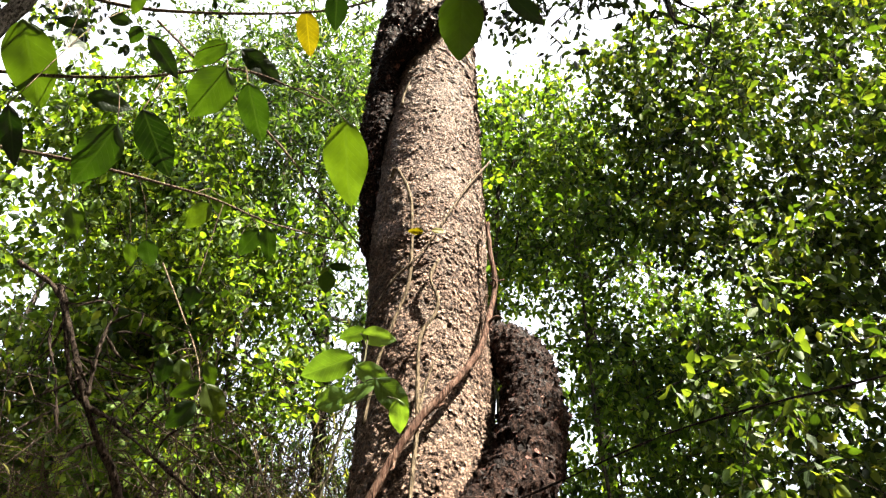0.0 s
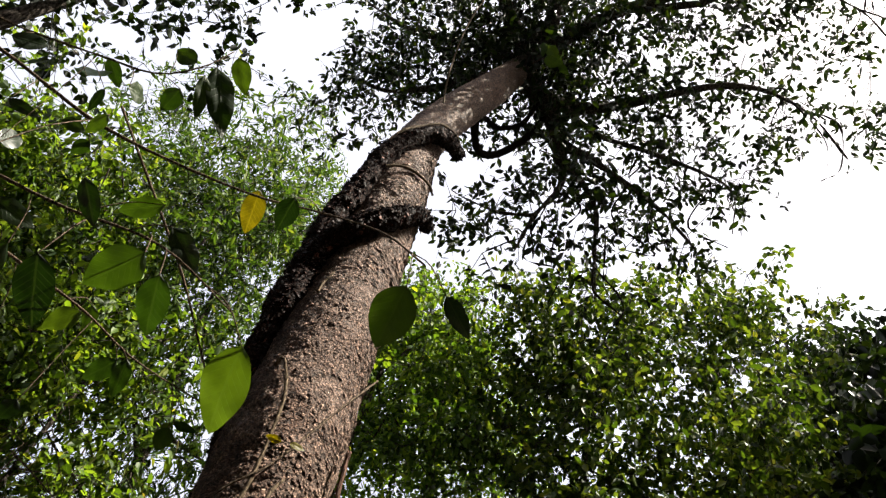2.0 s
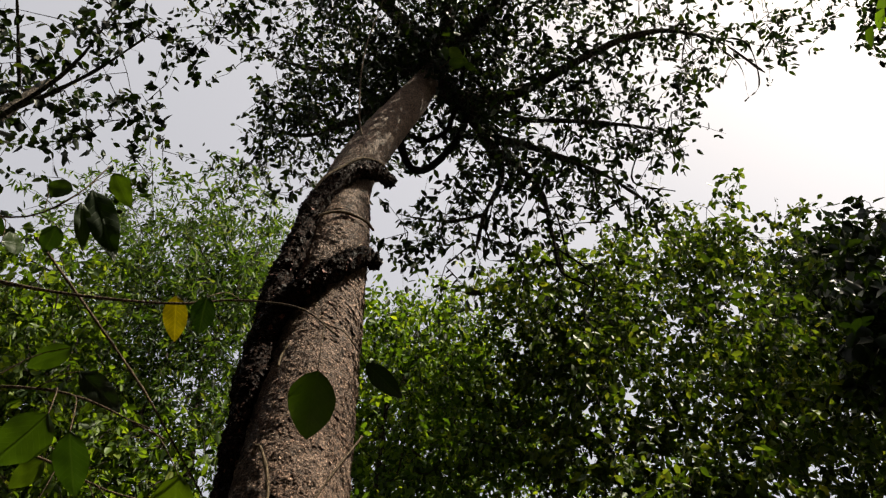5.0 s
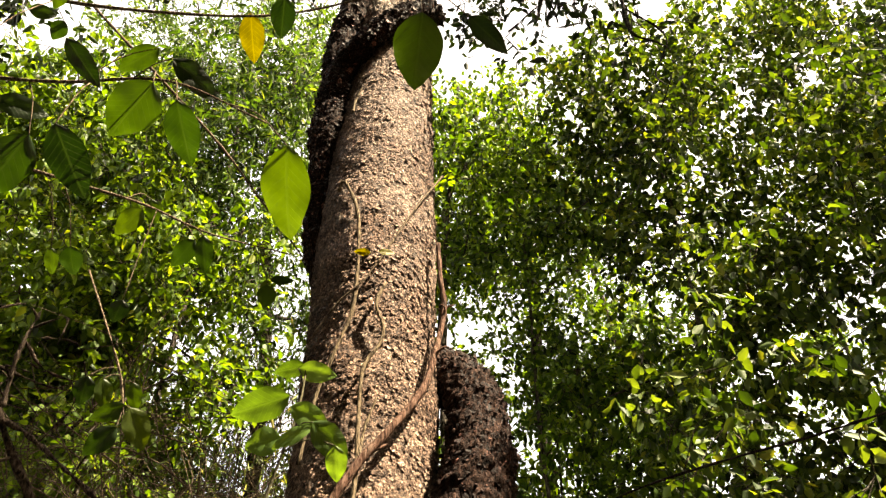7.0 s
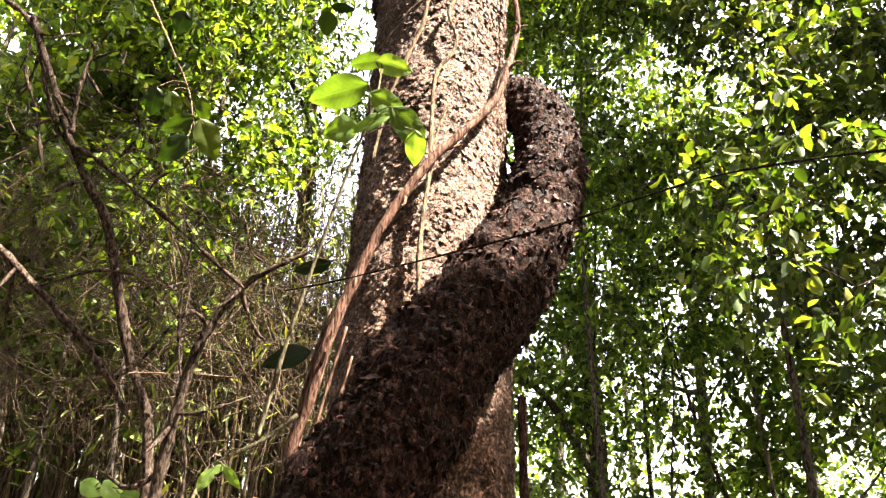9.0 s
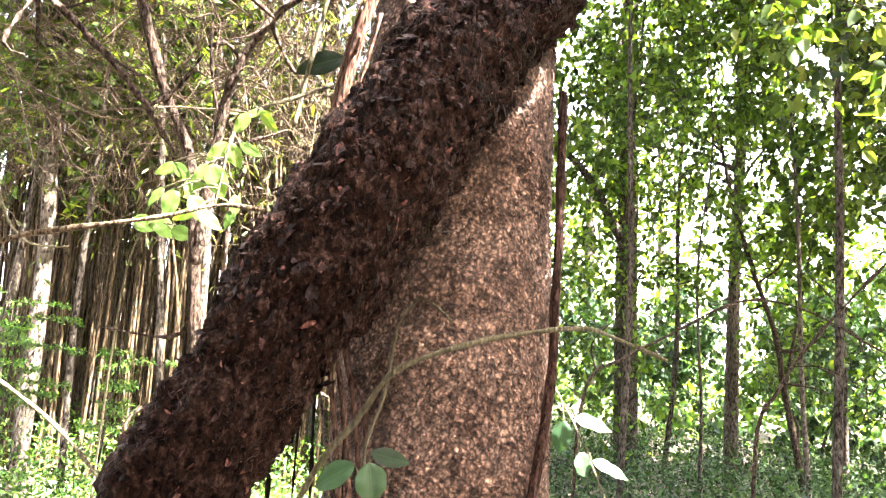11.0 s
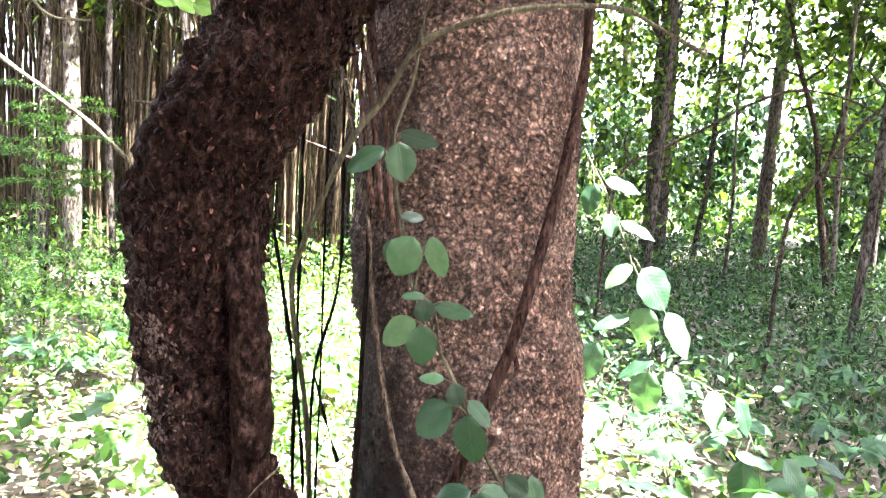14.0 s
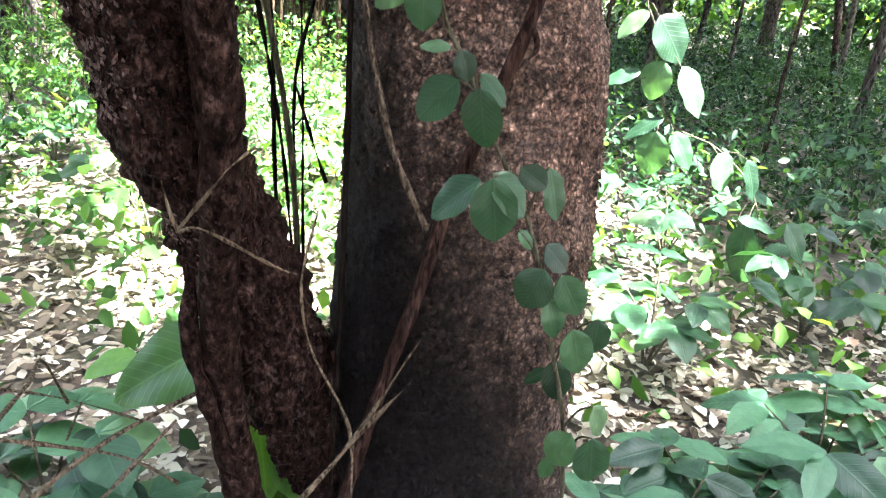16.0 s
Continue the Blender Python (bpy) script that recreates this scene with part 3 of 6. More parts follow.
def liana_relief(p):
    d1 = noise.voronoi(p * 42)[0]
    return noise.noise(p * 6) * 0.011 + noise.noise(p * 21) * 0.012 + (min(0.5, d1[1] - d1[0]) - 0.2) * 0.021 + noise.noise(p * 75) * 0.004


def liana_disp(V, th, t, D):
    return np.array([[liana_relief(Vector(v)) for v in ring] for ring in V])


def shag(P, n, size, r, spread=(0.0, 1.0), wide=(0.15, 0.5)):
    """Curled bark flakes lifting off a stem: two quads each."""
    C, t = spline(P, 400)
    T, N, B = frames(C[:, :3])
    i = (r.uniform(*spread, n) * 399).astype(int)
    a = r.uniform(0, 2 * np.pi, n)
    out = N[i] * np.cos(a)[:, None] + B[i] * np.sin(a)[:, None]
    c = C[i, :3] + out * C[i, 3][:, None]
    c = c + out * np.array([liana_relief(Vector(v)) + 0.0005 for v in c])[:, None]
    along_ = unit(T[i] * np.sign(r.normal(size=n))[:, None] + r.normal(size=(n, 3)) * 0.5)
    along_ = unit(along_ - out * np.sum(along_ * out, 1, keepdims=True))
    side = np.cross(out, along_)
    L = size * r.uniform(0.4, 1.5, n)[:, None]
    w = L * r.uniform(*wide, n)[:, None]
    lift = r.uniform(0.03, 0.5, n)[:, None]
    p0 = c - out * 0.004
    p1 = c + along_ * L * 0.55 + out * L * lift * 0.35
    p2 = c + along_ * L * 0.95 + out * L * lift * r.uniform(0.3, 1.2, n)[:, None]
    V = np.stack([p0 - side * w, p0 + side * w, p1 - side * w * 0.9, p1 + side * w, p2 - side * w * 0.35, p2 + side * w * 0.6], 1).reshape(-1, 3)
    o = np.arange(n)[:, None] * 6
    return V, np.concatenate([o + np.array([[0, 1, 3, 2]]), o + np.array([[2, 3, 5, 4]])])


liana = thing("woody_vine", (-0.13, 1.15, 0), "thick dark woody vine with shaggy peeling bark, twisted round the tree", "vine")
sub("stem", tube(LIANA, 680, 90, liana_disp), M_LIANA, liana, "thick stem with rough dark bark")
tagged(sub("shaggy_bark", joined([shag(LIANA, 18000, 0.0075, np.random.default_rng(5), (0.22, 1.0), (0.12, 0.38)), shag(LIANA, 5500, 0.0135, np.random.default_rng(7), (0.34, 1.0), (0.14, 0.36)), shag(LIANA, 11000, 0.013, np.random.default_rng(6), (0.03, 1.0), (0.03, 0.1))]), M_FLAKE, liana, "peeling grey-brown bark flakes"), kind="stuff")



def crust(P, n, size, r, ang):
    """Small pale bark flakes clinging in a line along a stem, at a given angle round it."""
    C, t = spline(P, 400)
    T, N, B = frames(C[:, :3])
    i = r.integers(20, 380, n)
    keep = np.array([noise.noise(Vector(C[k, :3]) * 14) > -0.12 for k in i])
    i = i[keep]
    a = ang + r.normal(size=len(i)) * 0.16
    out = N[i] * np.cos(a)[:, None] + B[i] * np.sin(a)[:, None]
    c = C[i, :3] + out * (C[i, 3][:, None] + 0.003)
    c = c + out * np.array([liana_relief(Vector(v)) for v in c])[:, None]
    s = size * r.uniform(0.4, 1.4, len(i))[:, None]
    u = unit(T[i] + r.normal(size=(len(i), 3)) * 0.4)
    w = np.cross(out, u)
    V = np.stack([c - u * s, c + w * s * 0.45 + out * 0.001, c + u * s + out * s * 0.3, c - w * s * 0.45], 1).reshape(-1, 3)
    return V, np.arange(len(V)).reshape(-1, 4)


FURROW = [(-0.272, 1.112, 0.72, 0.06), (-0.32, 1.08, 0.88, 0.066), (-0.346, 1.08, 1.03, 0.077), (-0.346, 1.065, 1.14, 0.079)]
tagged(sub("pale_crust", joined([crust(FURROW, 700, 0.0035, np.random.default_rng(90), -0.35), crust(FURROW, 350, 0.003, np.random.default_rng(91), -0.55)]), M_CRUST, liana, "pinkish pale bark crust along a furrow"), kind="stuff")
STRAND_A = [(-0.222, 1.72, 3.8, 0.06), (-0.225, 1.72, 4.15, 0.055), (-0.19, 1.69, 4.35, 0.05), (-0.135, 1.69, 4.8, 0.045), (-0.06, 1.70, 5.02, 0.045), (0.06, 1.72, 5.22, 0.043), (0.16, 1.82, 5.38, 0.04), (0.23, 1.93, 5.5, 0.035)]
STRAND_B = [(-0.225, 1.71, 3.78, 0.055), (-0.2, 1.66, 3.92, 0.05), (-0.1, 1.59, 4.03, 0.045), (0.03, 1.6, 4.2, 0.042), (0.12, 1.67, 4.38, 0.036), (0.165, 1.78, 4.48, 0.03)]
for k, P in enumerate((STRAND_A, STRAND_B)):
    sub("upper_strand", tube(P, 120, 36, liana_disp), M_LIANA, liana, "rough strand clasping the trunk")
    tagged(sub("shaggy_bark", joined([shag(P, 5000, 0.0095, np.random.default_rng(50 + k)), shag(P, 1500, 0.015, np.random.default_rng(60 + k), (0.0, 1.0), (0.2, 0.5))]), M_FLAKE, liana), kind="stuff")
RIBBED = [(-0.235, 1.05, 0.1, 0.03), (-0.262, 1.06, 0.4, 0.026), (-0.279, 1.06, 0.55, 0.023), (-0.281, 1.048, 0.68, 0.022), (-0.274, 1.035, 0.77, 0.022), (-0.264, 1.025, 0.85, 0.023), (-0.262, 1.018, 0.97, 0.023), (-0.272, 1.014, 1.1, 0.021), (-0.285, 1.03, 1.2, 0.012)]


def ring_disp(V, th, t, D):
    s = np.sin(t * 2 * np.pi / 0.023 + 2.2 * np.sin(t * 41) + 1.4 * np.sin(t * 17)) ** 3 * 0.0014
    return s[:, None] * (0.6 + 0.4 * np.sin(th * 2 + 1))[None] + rough_disp(0.005, 25)(V, th, t, D) + rough_disp(0.002, 90, 3.0)(V, th, t, D)


sub("side_stem", tube(RIBBED, 220, 24, ring_disp), M_LIANA, liana, "ringed side stem fused to the vine")


# ---- thin vines on the trunk ----
def proud(P, off):
    """Control points moved outwards from the trunk's axis."""
    A = np.array(AXIS)
    out = []
    for x, y, z, *k in P:
        cx, cy = np.interp(z, A[:, 2], A[:, 0]), np.interp(z, A[:, 2], A[:, 1])
        d = math.hypot(x - cx, y - cy)
        out.append((x + (x - cx) / d * off, y + (y - cy) / d * off, z, *k))
    return out


def vine(name, P, mat, label, category="vine", n=60, seg=8, rough=0.002, group=""):
    V, F = tube(P, n, seg, rough_disp(rough, 30))
    b = np.array(P[0][:3])
    ob = new(name, mesh_data(name, V - b, F, mat))
    ob.location = b
    return tagged(ob, label, category, group)


def branched(name, P, mat, label, category, twigs, reach, seed, n=60, seg=8, rough=0.002, group="", shoot="side_twig", away=None):
    """A stem with its own short side shoots as parts."""
    own = thing(name, P[0][:3], label, category, group)
    sub("stem", tube(P, n, seg, rough_disp(rough, 30)), mat, own)
    C, _ = spline(P, 200)
    r = np.random.default_rng(seed)
    T, N, B = frames(C[:, :3])
    for k in range(twigs):
        i = int(r.uniform(15, 190))
        d = unit(N[i] * r.normal() + B[i] * r.normal() + T[i] * r.uniform(-0.2, 0.9))
        if away is not None:
            d = unit(d * 0.4 + T[i] * r.choice((-0.8, 0.8)) + np.asarray(away) * 0.2)
        L = reach * r.uniform(0.4, 1.2)
        c, q = C[i, :3], C[i, 3]
        m = c + d * L * 0.5 + r.normal(size=3) * L * 0.12
        e = c + d * L + r.normal(size=3) * L * 0.18
        sub(shoot, tube([(*c, q * 0.55), (*m, q * 0.4), (*e, q * 0.2)], 10, 5, rough_disp(rough, 30)), mat, own)
    return own


def stem_of(pts, r0, r1):
    k = len(pts) - 1
    return [(*p, r0 + (r1 - r0) * i / k) for i, p in enumerate(pts)]


branched("climbing_root", stem_of(proud([(0.115, 1.48, 2.95), (0.118, 1.47, 2.83), (0.125, 1.465, 2.73), (0.1, 1.425, 2.586), (0.071, 1.38, 2.468), (0.011, 1.337, 2.358), (-0.042, 1.318, 2.284), (-0.089, 1.31, 2.2), (-0.135, 1.312, 2.1), (-0.19, 1.31, 1.935), (-0.215, 1.32, 1.81), (-0.235, 1.33, 1.73), (-0.23, 1.31, 1.6), (-0.21, 1.27, 1.5)], 0.009), 0.006, 0.0115),
     M_ROOT, "reddish-brown climbing root crossing the trunk", "root", 9, 0.06, 3, 140, 12, 0.0018, shoot="rootlet", away=(0, -1, 0))
for dx, dz in ((0.016, 0.0), (-0.014, 0.03), (0.03, -0.05), (0.0, 0.02)):
    vine("root_strand", stem_of([(-0.19 + dx, 1.31, 1.94 + dz), (-0.22 + dx, 1.325, 1.8 + dz), (-0.235 + dx, 1.32, 1.68), (-0.205 + dx, 1.27, 1.45 + dz), (-0.17 + dx, 1.23, 1.33), (-0.14 + dx, 1.175, 1.16 + dz)], 0.003, 0.0045), M_ROOT, "thin shredded reddish root strand on the trunk", "root", 60, 6, 0.001, "root strands")
vine("pale_vine", stem_of([(-0.15, 1.475, 3.13), (-0.14, 1.465, 3.16), (-0.12, 1.455, 3.12), (-0.095, 1.43, 3.031), (-0.083, 1.412, 2.925), (-0.082, 1.385, 2.688), (-0.114, 1.378, 2.559), (-0.145, 1.38, 2.45), (-0.165, 1.375, 2.3)], 0.005, 0.0045), M_PALE, "thin pale dry vine clinging to the bark", group="thin pale vines")
vine("pale_vine", stem_of([(-0.011, 1.388, 2.75), (-0.031, 1.38, 2.688), (-0.012, 1.372, 2.621), (-0.019, 1.366, 2.569), (-0.051, 1.357, 2.503), (-0.054, 1.34, 2.384), (-0.052, 1.322, 2.275), (-0.06, 1.295, 2.1), (-0.058, 1.28, 2.0), (-0.055, 1.25, 1.85)], 0.004, 0.005), M_PALE, "thin pale dry vine clinging to the bark", group="thin pale vines")
vine("pale_vine", stem_of([(-0.02, 1.345, 2.43), (-0.04, 1.338, 2.36), (-0.05, 1.325, 2.29)], 0.002, 0.004), M_PALE, "short pale dry vine spur on the bark", group="thin pale vines")
vine("pale_vine", stem_of([(-0.112, 1.5, 3.62), (-0.13, 1.51, 3.56), (-0.133, 1.5, 3.5)], 0.003, 0.005), M_PALE, "short pale dry vine spur on the bark", group="thin pale vines")
vine("thin_twig", stem_of([(0.15, 1.6, 3.33), (0.06, 1.45, 3.05), (-0.049, 1.385, 2.779), (-0.12, 1.39, 2.69), (-0.18, 1.42, 2.6)], 0.003, 0.002), M_TWIG, "thin dark twig lying across the trunk", "twig")
branched("bark_root", stem_of(proud([(0.125, 1.36, 1.85), (0.122, 1.3, 1.62), (0.118, 1.275, 1.5), (0.116, 1.252, 1.4), (0.098, 1.21, 1.28), (0.073, 1.168, 1.165), (0.049, 1.134, 1.064), (0.03, 1.115, 1.0), (-0.005, 1.1, 0.9), (-0.034, 1.085, 0.802), (-0.054, 1.075, 0.717), (-0.082, 1.068, 0.614), (-0.122, 1.04, 0.445), (-0.16, 1.0, 0.25), (-0.18, 0.96, 0.03)], 0.006), 0.007, 0.0085),
     M_ROOTDARK, "dark brown climbing root running down the trunk", "root", 8, 0.04, 4, 160, 12, 0.0018, shoot="rootlet", away=(0, -1, 0))
vine("thin_vine", stem_of([(-0.24, 1.36, 1.4), (-0.165, 1.19, 1.2), (-0.14, 1.15, 1.05), (-0.1, 1.1, 0.9), (-0.05, 1.08, 0.8)], 0.003, 0.004), M_TWIG, "thin brown vine running over the dark bark", "vine")
vine("thin_vine", stem_of([(-0.163, 1.22, 1.3), (-0.155, 1.17, 1.0), (-0.15, 1.12, 0.7), (-0.15, 1.05, 0.35)], 0.003, 0.004), M_BLACK, "thin dark vine hanging along the trunk", "vine")
vine("pale_vine", stem_of([(-0.19, 1.72, 4.5), (-0.13, 1.67, 4.62), (-0.02, 1.665, 4.7), (0.1, 1.71, 4.72), (0.15, 1.8, 4.78)], 0.007, 0.007), M_PALE, "pale vine wound round the upper trunk", group="thin pale vines")
vine("pale_vine", stem_of([(-0.17, 1.67, 4.75), (-0.12, 1.645, 4.95), (-0.03, 1.66, 5.13), (0.07, 1.68, 5.28), (0.18, 1.8, 5.45), (0.25, 1.93, 5.52)], 0.008, 0.007), M_PALE, "pale vine following the upper strand", group="thin pale vines")
vine("hanging_vine", stem_of([(0.05, 1.86, 5.8), (0.0, 1.8, 6.3), (0.0, 1.7, 7.0), (0.1, 1.65, 8.2)], 0.006, 0.005), M_PALE, "long thin vine rising into the crown", "vine")
branched("green_vine", stem_of([(-0.225, 1.27, 0.45), (-0.239, 1.25, 0.817), (-0.262, 1.2, 1.053), (-0.244, 1.17, 1.132), (-0.184, 1.12, 1.267), (-0.137, 1.1, 1.333), (-0.105, 1.08, 1.386), (-0.067, 1.075, 1.412), (0.018, 1.085, 1.443), (0.137, 1.15, 1.464), (0.203, 1.2, 1.453), (0.285, 1.25, 1.429)], 0.0044, 0.003), M_GREENVINE, "arched green-brown vine in front of the trunk", "vine", 4, 0.03, 5, 120, 10, 0.0015, shoot="tendril")
LEAN_TWIG = [(-0.25, 1.12, 1.93), (-0.172, 1.1, 1.944), (0.004, 1.0, 1.963), (0.131, 1.0, 2.01), (0.355, 1.05, 2.124), (0.566, 1.1, 2.205), (0.751, 1.15, 2.27), (1.2, 1.3, 2.45)]
vine("leaning_twig", stem_of(LEAN_TWIG, 0.0013, 0.0024), M_BLACK, "long thin dark twig reaching past the vine", "twig")
HANG = [
    [(-0.25, 1.37, 1.5), (-0.25, 1.35, 1.24), (-0.24, 1.33, 0.9), (-0.231, 1.3, 0.62), (-0.2, 1.25, 0.3)],
    [(-0.235, 1.41, 1.6), (-0.238, 1.4, 1.363), (-0.221, 1.35, 1.066), (-0.249, 1.32, 0.895), (-0.24, 1.3, 0.62), (-0.22, 1.26, 0.3)],
    [(-0.33, 1.2, 1.22), (-0.309, 1.25, 1.157), (-0.281, 1.27, 0.988), (-0.255, 1.27, 0.82), (-0.245, 1.3, 0.62), (-0.2, 1.25, 0.35)],
    [(-0.25, 1.33, 0.9), (-0.22, 1.31, 0.82), (-0.2, 1.3, 0.77)],
    [(-0.3, 1.15, 1.1), (-0.295, 1.15, 0.95), (-0.28, 1.18, 0.8), (-0.22, 1.2, 0.6), (-0.17, 1.2, 0.48)],
    [(-0.275, 1.28, 1.3), (-0.27, 1.28, 1.0), (-0.262, 1.27, 0.7), (-0.22, 1.24, 0.4)],
]
for k, P in enumerate(HANG):
    vine("hanging_root", stem_of(P, 0.0018 + 0.0007 * (k % 3), 0.0024 + 0.0007 * (k % 2)), M_BLACK, "thin blackish root hanging between vine and trunk", "root", 50, 6, 0.003, "hanging roots")
vine("looped_vine", stem_of([(0.3, 2.2, 6.75), (0.39, 2.42, 6.72), (0.48, 2.53, 6.78), (0.62, 2.57, 6.95), (0.8, 2.47, 7.2), (0.9, 2.35, 7.5), (0.85, 2.25, 7.75)], 0.03, 0.03), M_BLACK, "dark looped vine hanging below the crown", "vine", 60, 10, 0.01)
vine("looped_vine", stem_of([(0.35, 2.25, 6.8), (0.42, 2.35, 7.0), (0.55, 2.4, 7.05), (0.72, 2.35, 7.2), (0.8, 2.25, 7.5)], 0.02, 0.02), M_BLACK, "dark looped vine hanging below the crown", "vine", 50, 8, 0.008)

dr = np.random.default_rng(15)
for k in range(18):
    C, _ = spline(HOST_BRANCHES[(1, 2, 3, 6, 9, 10)[k % 6]], 60)
    q = C[int(dr.uniform(25, 56)), :3]
    L = dr.uniform(0.5, 1.4)
    w = dr.normal(size=(3, 2)) * 0.12
    vine("dangling_twig", stem_of([tuple(q), (q[0] + w[0][0], q[1] + w[0][1], q[2] - L * 0.35), (q[0] + w[1][0], q[1] + w[1][1], q[2] - L * 0.7), (q[0] + w[2][0], q[1] + w[2][1], q[2] - L)], 0.008, 0.003),
         M_BLACK, "thin dark twig dangling from the crown", "twig", 20, 5, 0.01, "dangling twigs")


# ---- single leaves ----
def leaf_data(name, mat, width, wide_at=0.42, curl=0.18, fold=0.18, wave=0.02, tip=1.0):
    """A unit-long leaf along +y with midrib fold, curl and slightly wavy margin."""
    nu, cross = 14, np.array([-1, -0.66, -0.33, 0, 0.33, 0.66, 1])
    u = np.linspace(0, 1, nu)
    p = math.log(0.5) / math.log(wide_at)
    w = np.sin(np.pi * u ** p) ** (0.8 * tip) * width * 0.5
    w[0], w[-1] = 0.006, 0.003
    V = []
    for i in range(nu):
        for c in cross:
            x = c * w[i] * (1 + 0.02 * math.sin(i * 5.0))
            z = abs(c) * w[i] * fold * 2 - curl * u[i] ** 2 - abs(c) ** 2 * w[i] * 0.25 + wave * math.sin(u[i] * 14 + c * 2) * abs(c)
            V.append((x, u[i], z))
    m = len(cross)
    F = [(i * m + j, i * m + j + 1, (i + 1) * m + j + 1, (i + 1) * m + j) for i in range(nu - 1) for j in range(m - 1)]
    return mesh_data(name, V, F, mat)


def set_leaf(me, base, tip, owner, facing, name="leaf", label="", roll=0.0):
    base, tip = Vector(base), Vector(tip)
    y = tip - base
    L = y.length
    y.normalize()
    z = Vector(facing) - y * Vector(facing).dot(y)
    z.normalize()
    x = y.cross(z)
    m = Matrix((x, y, z)).transposed().to_4x4()
    ob = new(name, me)
    ob.parent = owner
    ob.matrix_basis = Matrix.Translation(base - owner.matrix_basis.translation) @ m @ pose(0, 0, 0, 0, roll, 0) @ Matrix.Scale(L, 4)
    return tagged(ob, label)


def leafy(owner, rows, mat, eye, wide_at=0.42, seed=1, tip=1.0, lift=0.35, curl=0.15, name="leaf"):
    """Leaves (base, tip, width for length) turned roughly to the light and the viewer's side."""
    r = random.Random(seed)
    datas = {}
    for row in rows:
        b, t, w = row[:3], row[3:6], row[6]
        if w not in datas:
            datas[w] = leaf_data(name, mat, w, wide_at, curl, tip=tip)
        f = Vector(eye) - Vector(b)
        f.normalize()
        f = f + Vector((r.uniform(-0.35, 0.35), 0, lift + r.uniform(-0.3, 0.3)))
        set_leaf(datas[w], b, t, owner, f, name, roll=r.uniform(-18, 18))


def sprig(name, label, category, main, rows, mat, eye, r0=0.004, r1=0.002, stem_mat=None, wide_at=0.42, seed=1, tip=1.0, lift=0.35, curl=0.15, group=""):
    """A stem with single leaves on thin stalks."""
    own = thing(name, main[0], label, category, group)
    P = stem_of(main, r0, r1)
    sub("stem", tube(P, 60, 8, rough_disp(0.001, 30)), stem_mat or M_TWIG, own, "thin woody stem")
    C, _ = spline(P, 120)
    for row in rows:
        b = np.array(row[:3])
        k = int(np.argmin(np.linalg.norm(C[:, :3] - b, axis=1)))
        a = C[max(0, k - 4), :3]
        if np.linalg.norm(a - b) > 0.004:
            mid = (a + b) / 2 + np.array([0, 0, 0.15 * np.linalg.norm(a - b)])
            sub("stalk", tube([(*a, r1 * 0.8), (*mid, r1 * 0.7), (*b, r1 * 0.6)], 8, 6), stem_mat or M_TWIG, own)
    leafy(own, rows, mat, eye, wide_at, seed, tip, lift, curl)
    return own


EYE_UP, EYE_LOW = (0, 0, 1.65), (-0.05, 0.2, 1.3)
HANG_A = [(-0.154, 0.739, 2.506, -0.156, 0.839, 2.411, 0.57), (-0.812, 0.778, 2.854, -0.806, 0.922, 2.754, 0.55), (-0.574, 0.83, 2.604, -0.642, 0.888, 2.507, 0.55), (-0.472, 0.725, 2.515, -0.443, 0.814, 2.452, 0.5), (-0.326, 0.655, 2.527, -0.38, 0.704, 2.468, 0.7), (-0.296, 0.673, 2.515, -0.282, 0.746, 2.46, 0.5), (-0.655, 0.831, 2.687, -0.585, 0.869, 2.697, 0.5), (-0.344, 0.72, 2.669, -0.277, 0.779, 2.647, 0.45), (-0.49, 0.687, 2.662, -0.451, 0.754, 2.633, 0.4), (-0.407, 0.79, 2.791, -0.473, 0.81, 2.752, 0.5)]
sprig("hanging_branch", "thin low branch with broad green oval leaves", "branch", [(-1.9, 1.2, 3.25), (-1.2, 0.95, 2.95), (-0.8, 0.87, 2.8), (-0.55, 0.8, 2.7), (-0.35, 0.74, 2.64), (-0.2, 0.78, 2.6)], HANG_A, M_LEAF_BIG, EYE_UP, 0.005, 0.0015, lift=0.1)
HANG_B = [(-0.21, 0.768, 2.936, -0.22, 0.832, 2.895, 0.6), (0.028, 0.52, 2.517, 0.02, 0.6, 2.465, 0.66), (0.092, 0.562, 2.581, 0.15, 0.597, 2.552, 0.4), (-0.741, 0.891, 3.038, -0.695, 0.909, 3.05, 0.6), (-0.85, 0.887, 3.024, -0.792, 0.913, 3.041, 0.4), (-0.659, 0.887, 2.999, -0.681, 0.913, 2.97, 0.7), (-0.61, 0.78, 2.964, -0.633, 0.819, 2.93, 0.5), (-0.723, 0.761, 2.573, -0.723, 0.838, 2.505, 0.35)]
hb = sprig("hanging_branch", "thin high branch with oval leaves, one of them yellow", "branch", [(-1.934, 1.25, 3.885), (-1.069, 0.95, 3.283), (-0.841, 0.9, 3.142), (-0.671, 0.88, 3.056), (-0.484, 0.87, 3.021), (-0.299, 0.87, 3.024), (-0.179, 0.86, 3.042), (-0.03, 0.7, 2.85), (0.05, 0.57, 2.64)], HANG_B, M_LEAF_BIG, EYE_UP, 0.005, 0.0015, seed=4, lift=0.1)
set_leaf(leaf_data("leaf", M_LEAF_YELLOW, 0.5), (-0.313, 0.906, 3.093), (-0.309, 0.994, 3.035), hb, (0.1, -0.6, -0.7), label="yellowing leaf")
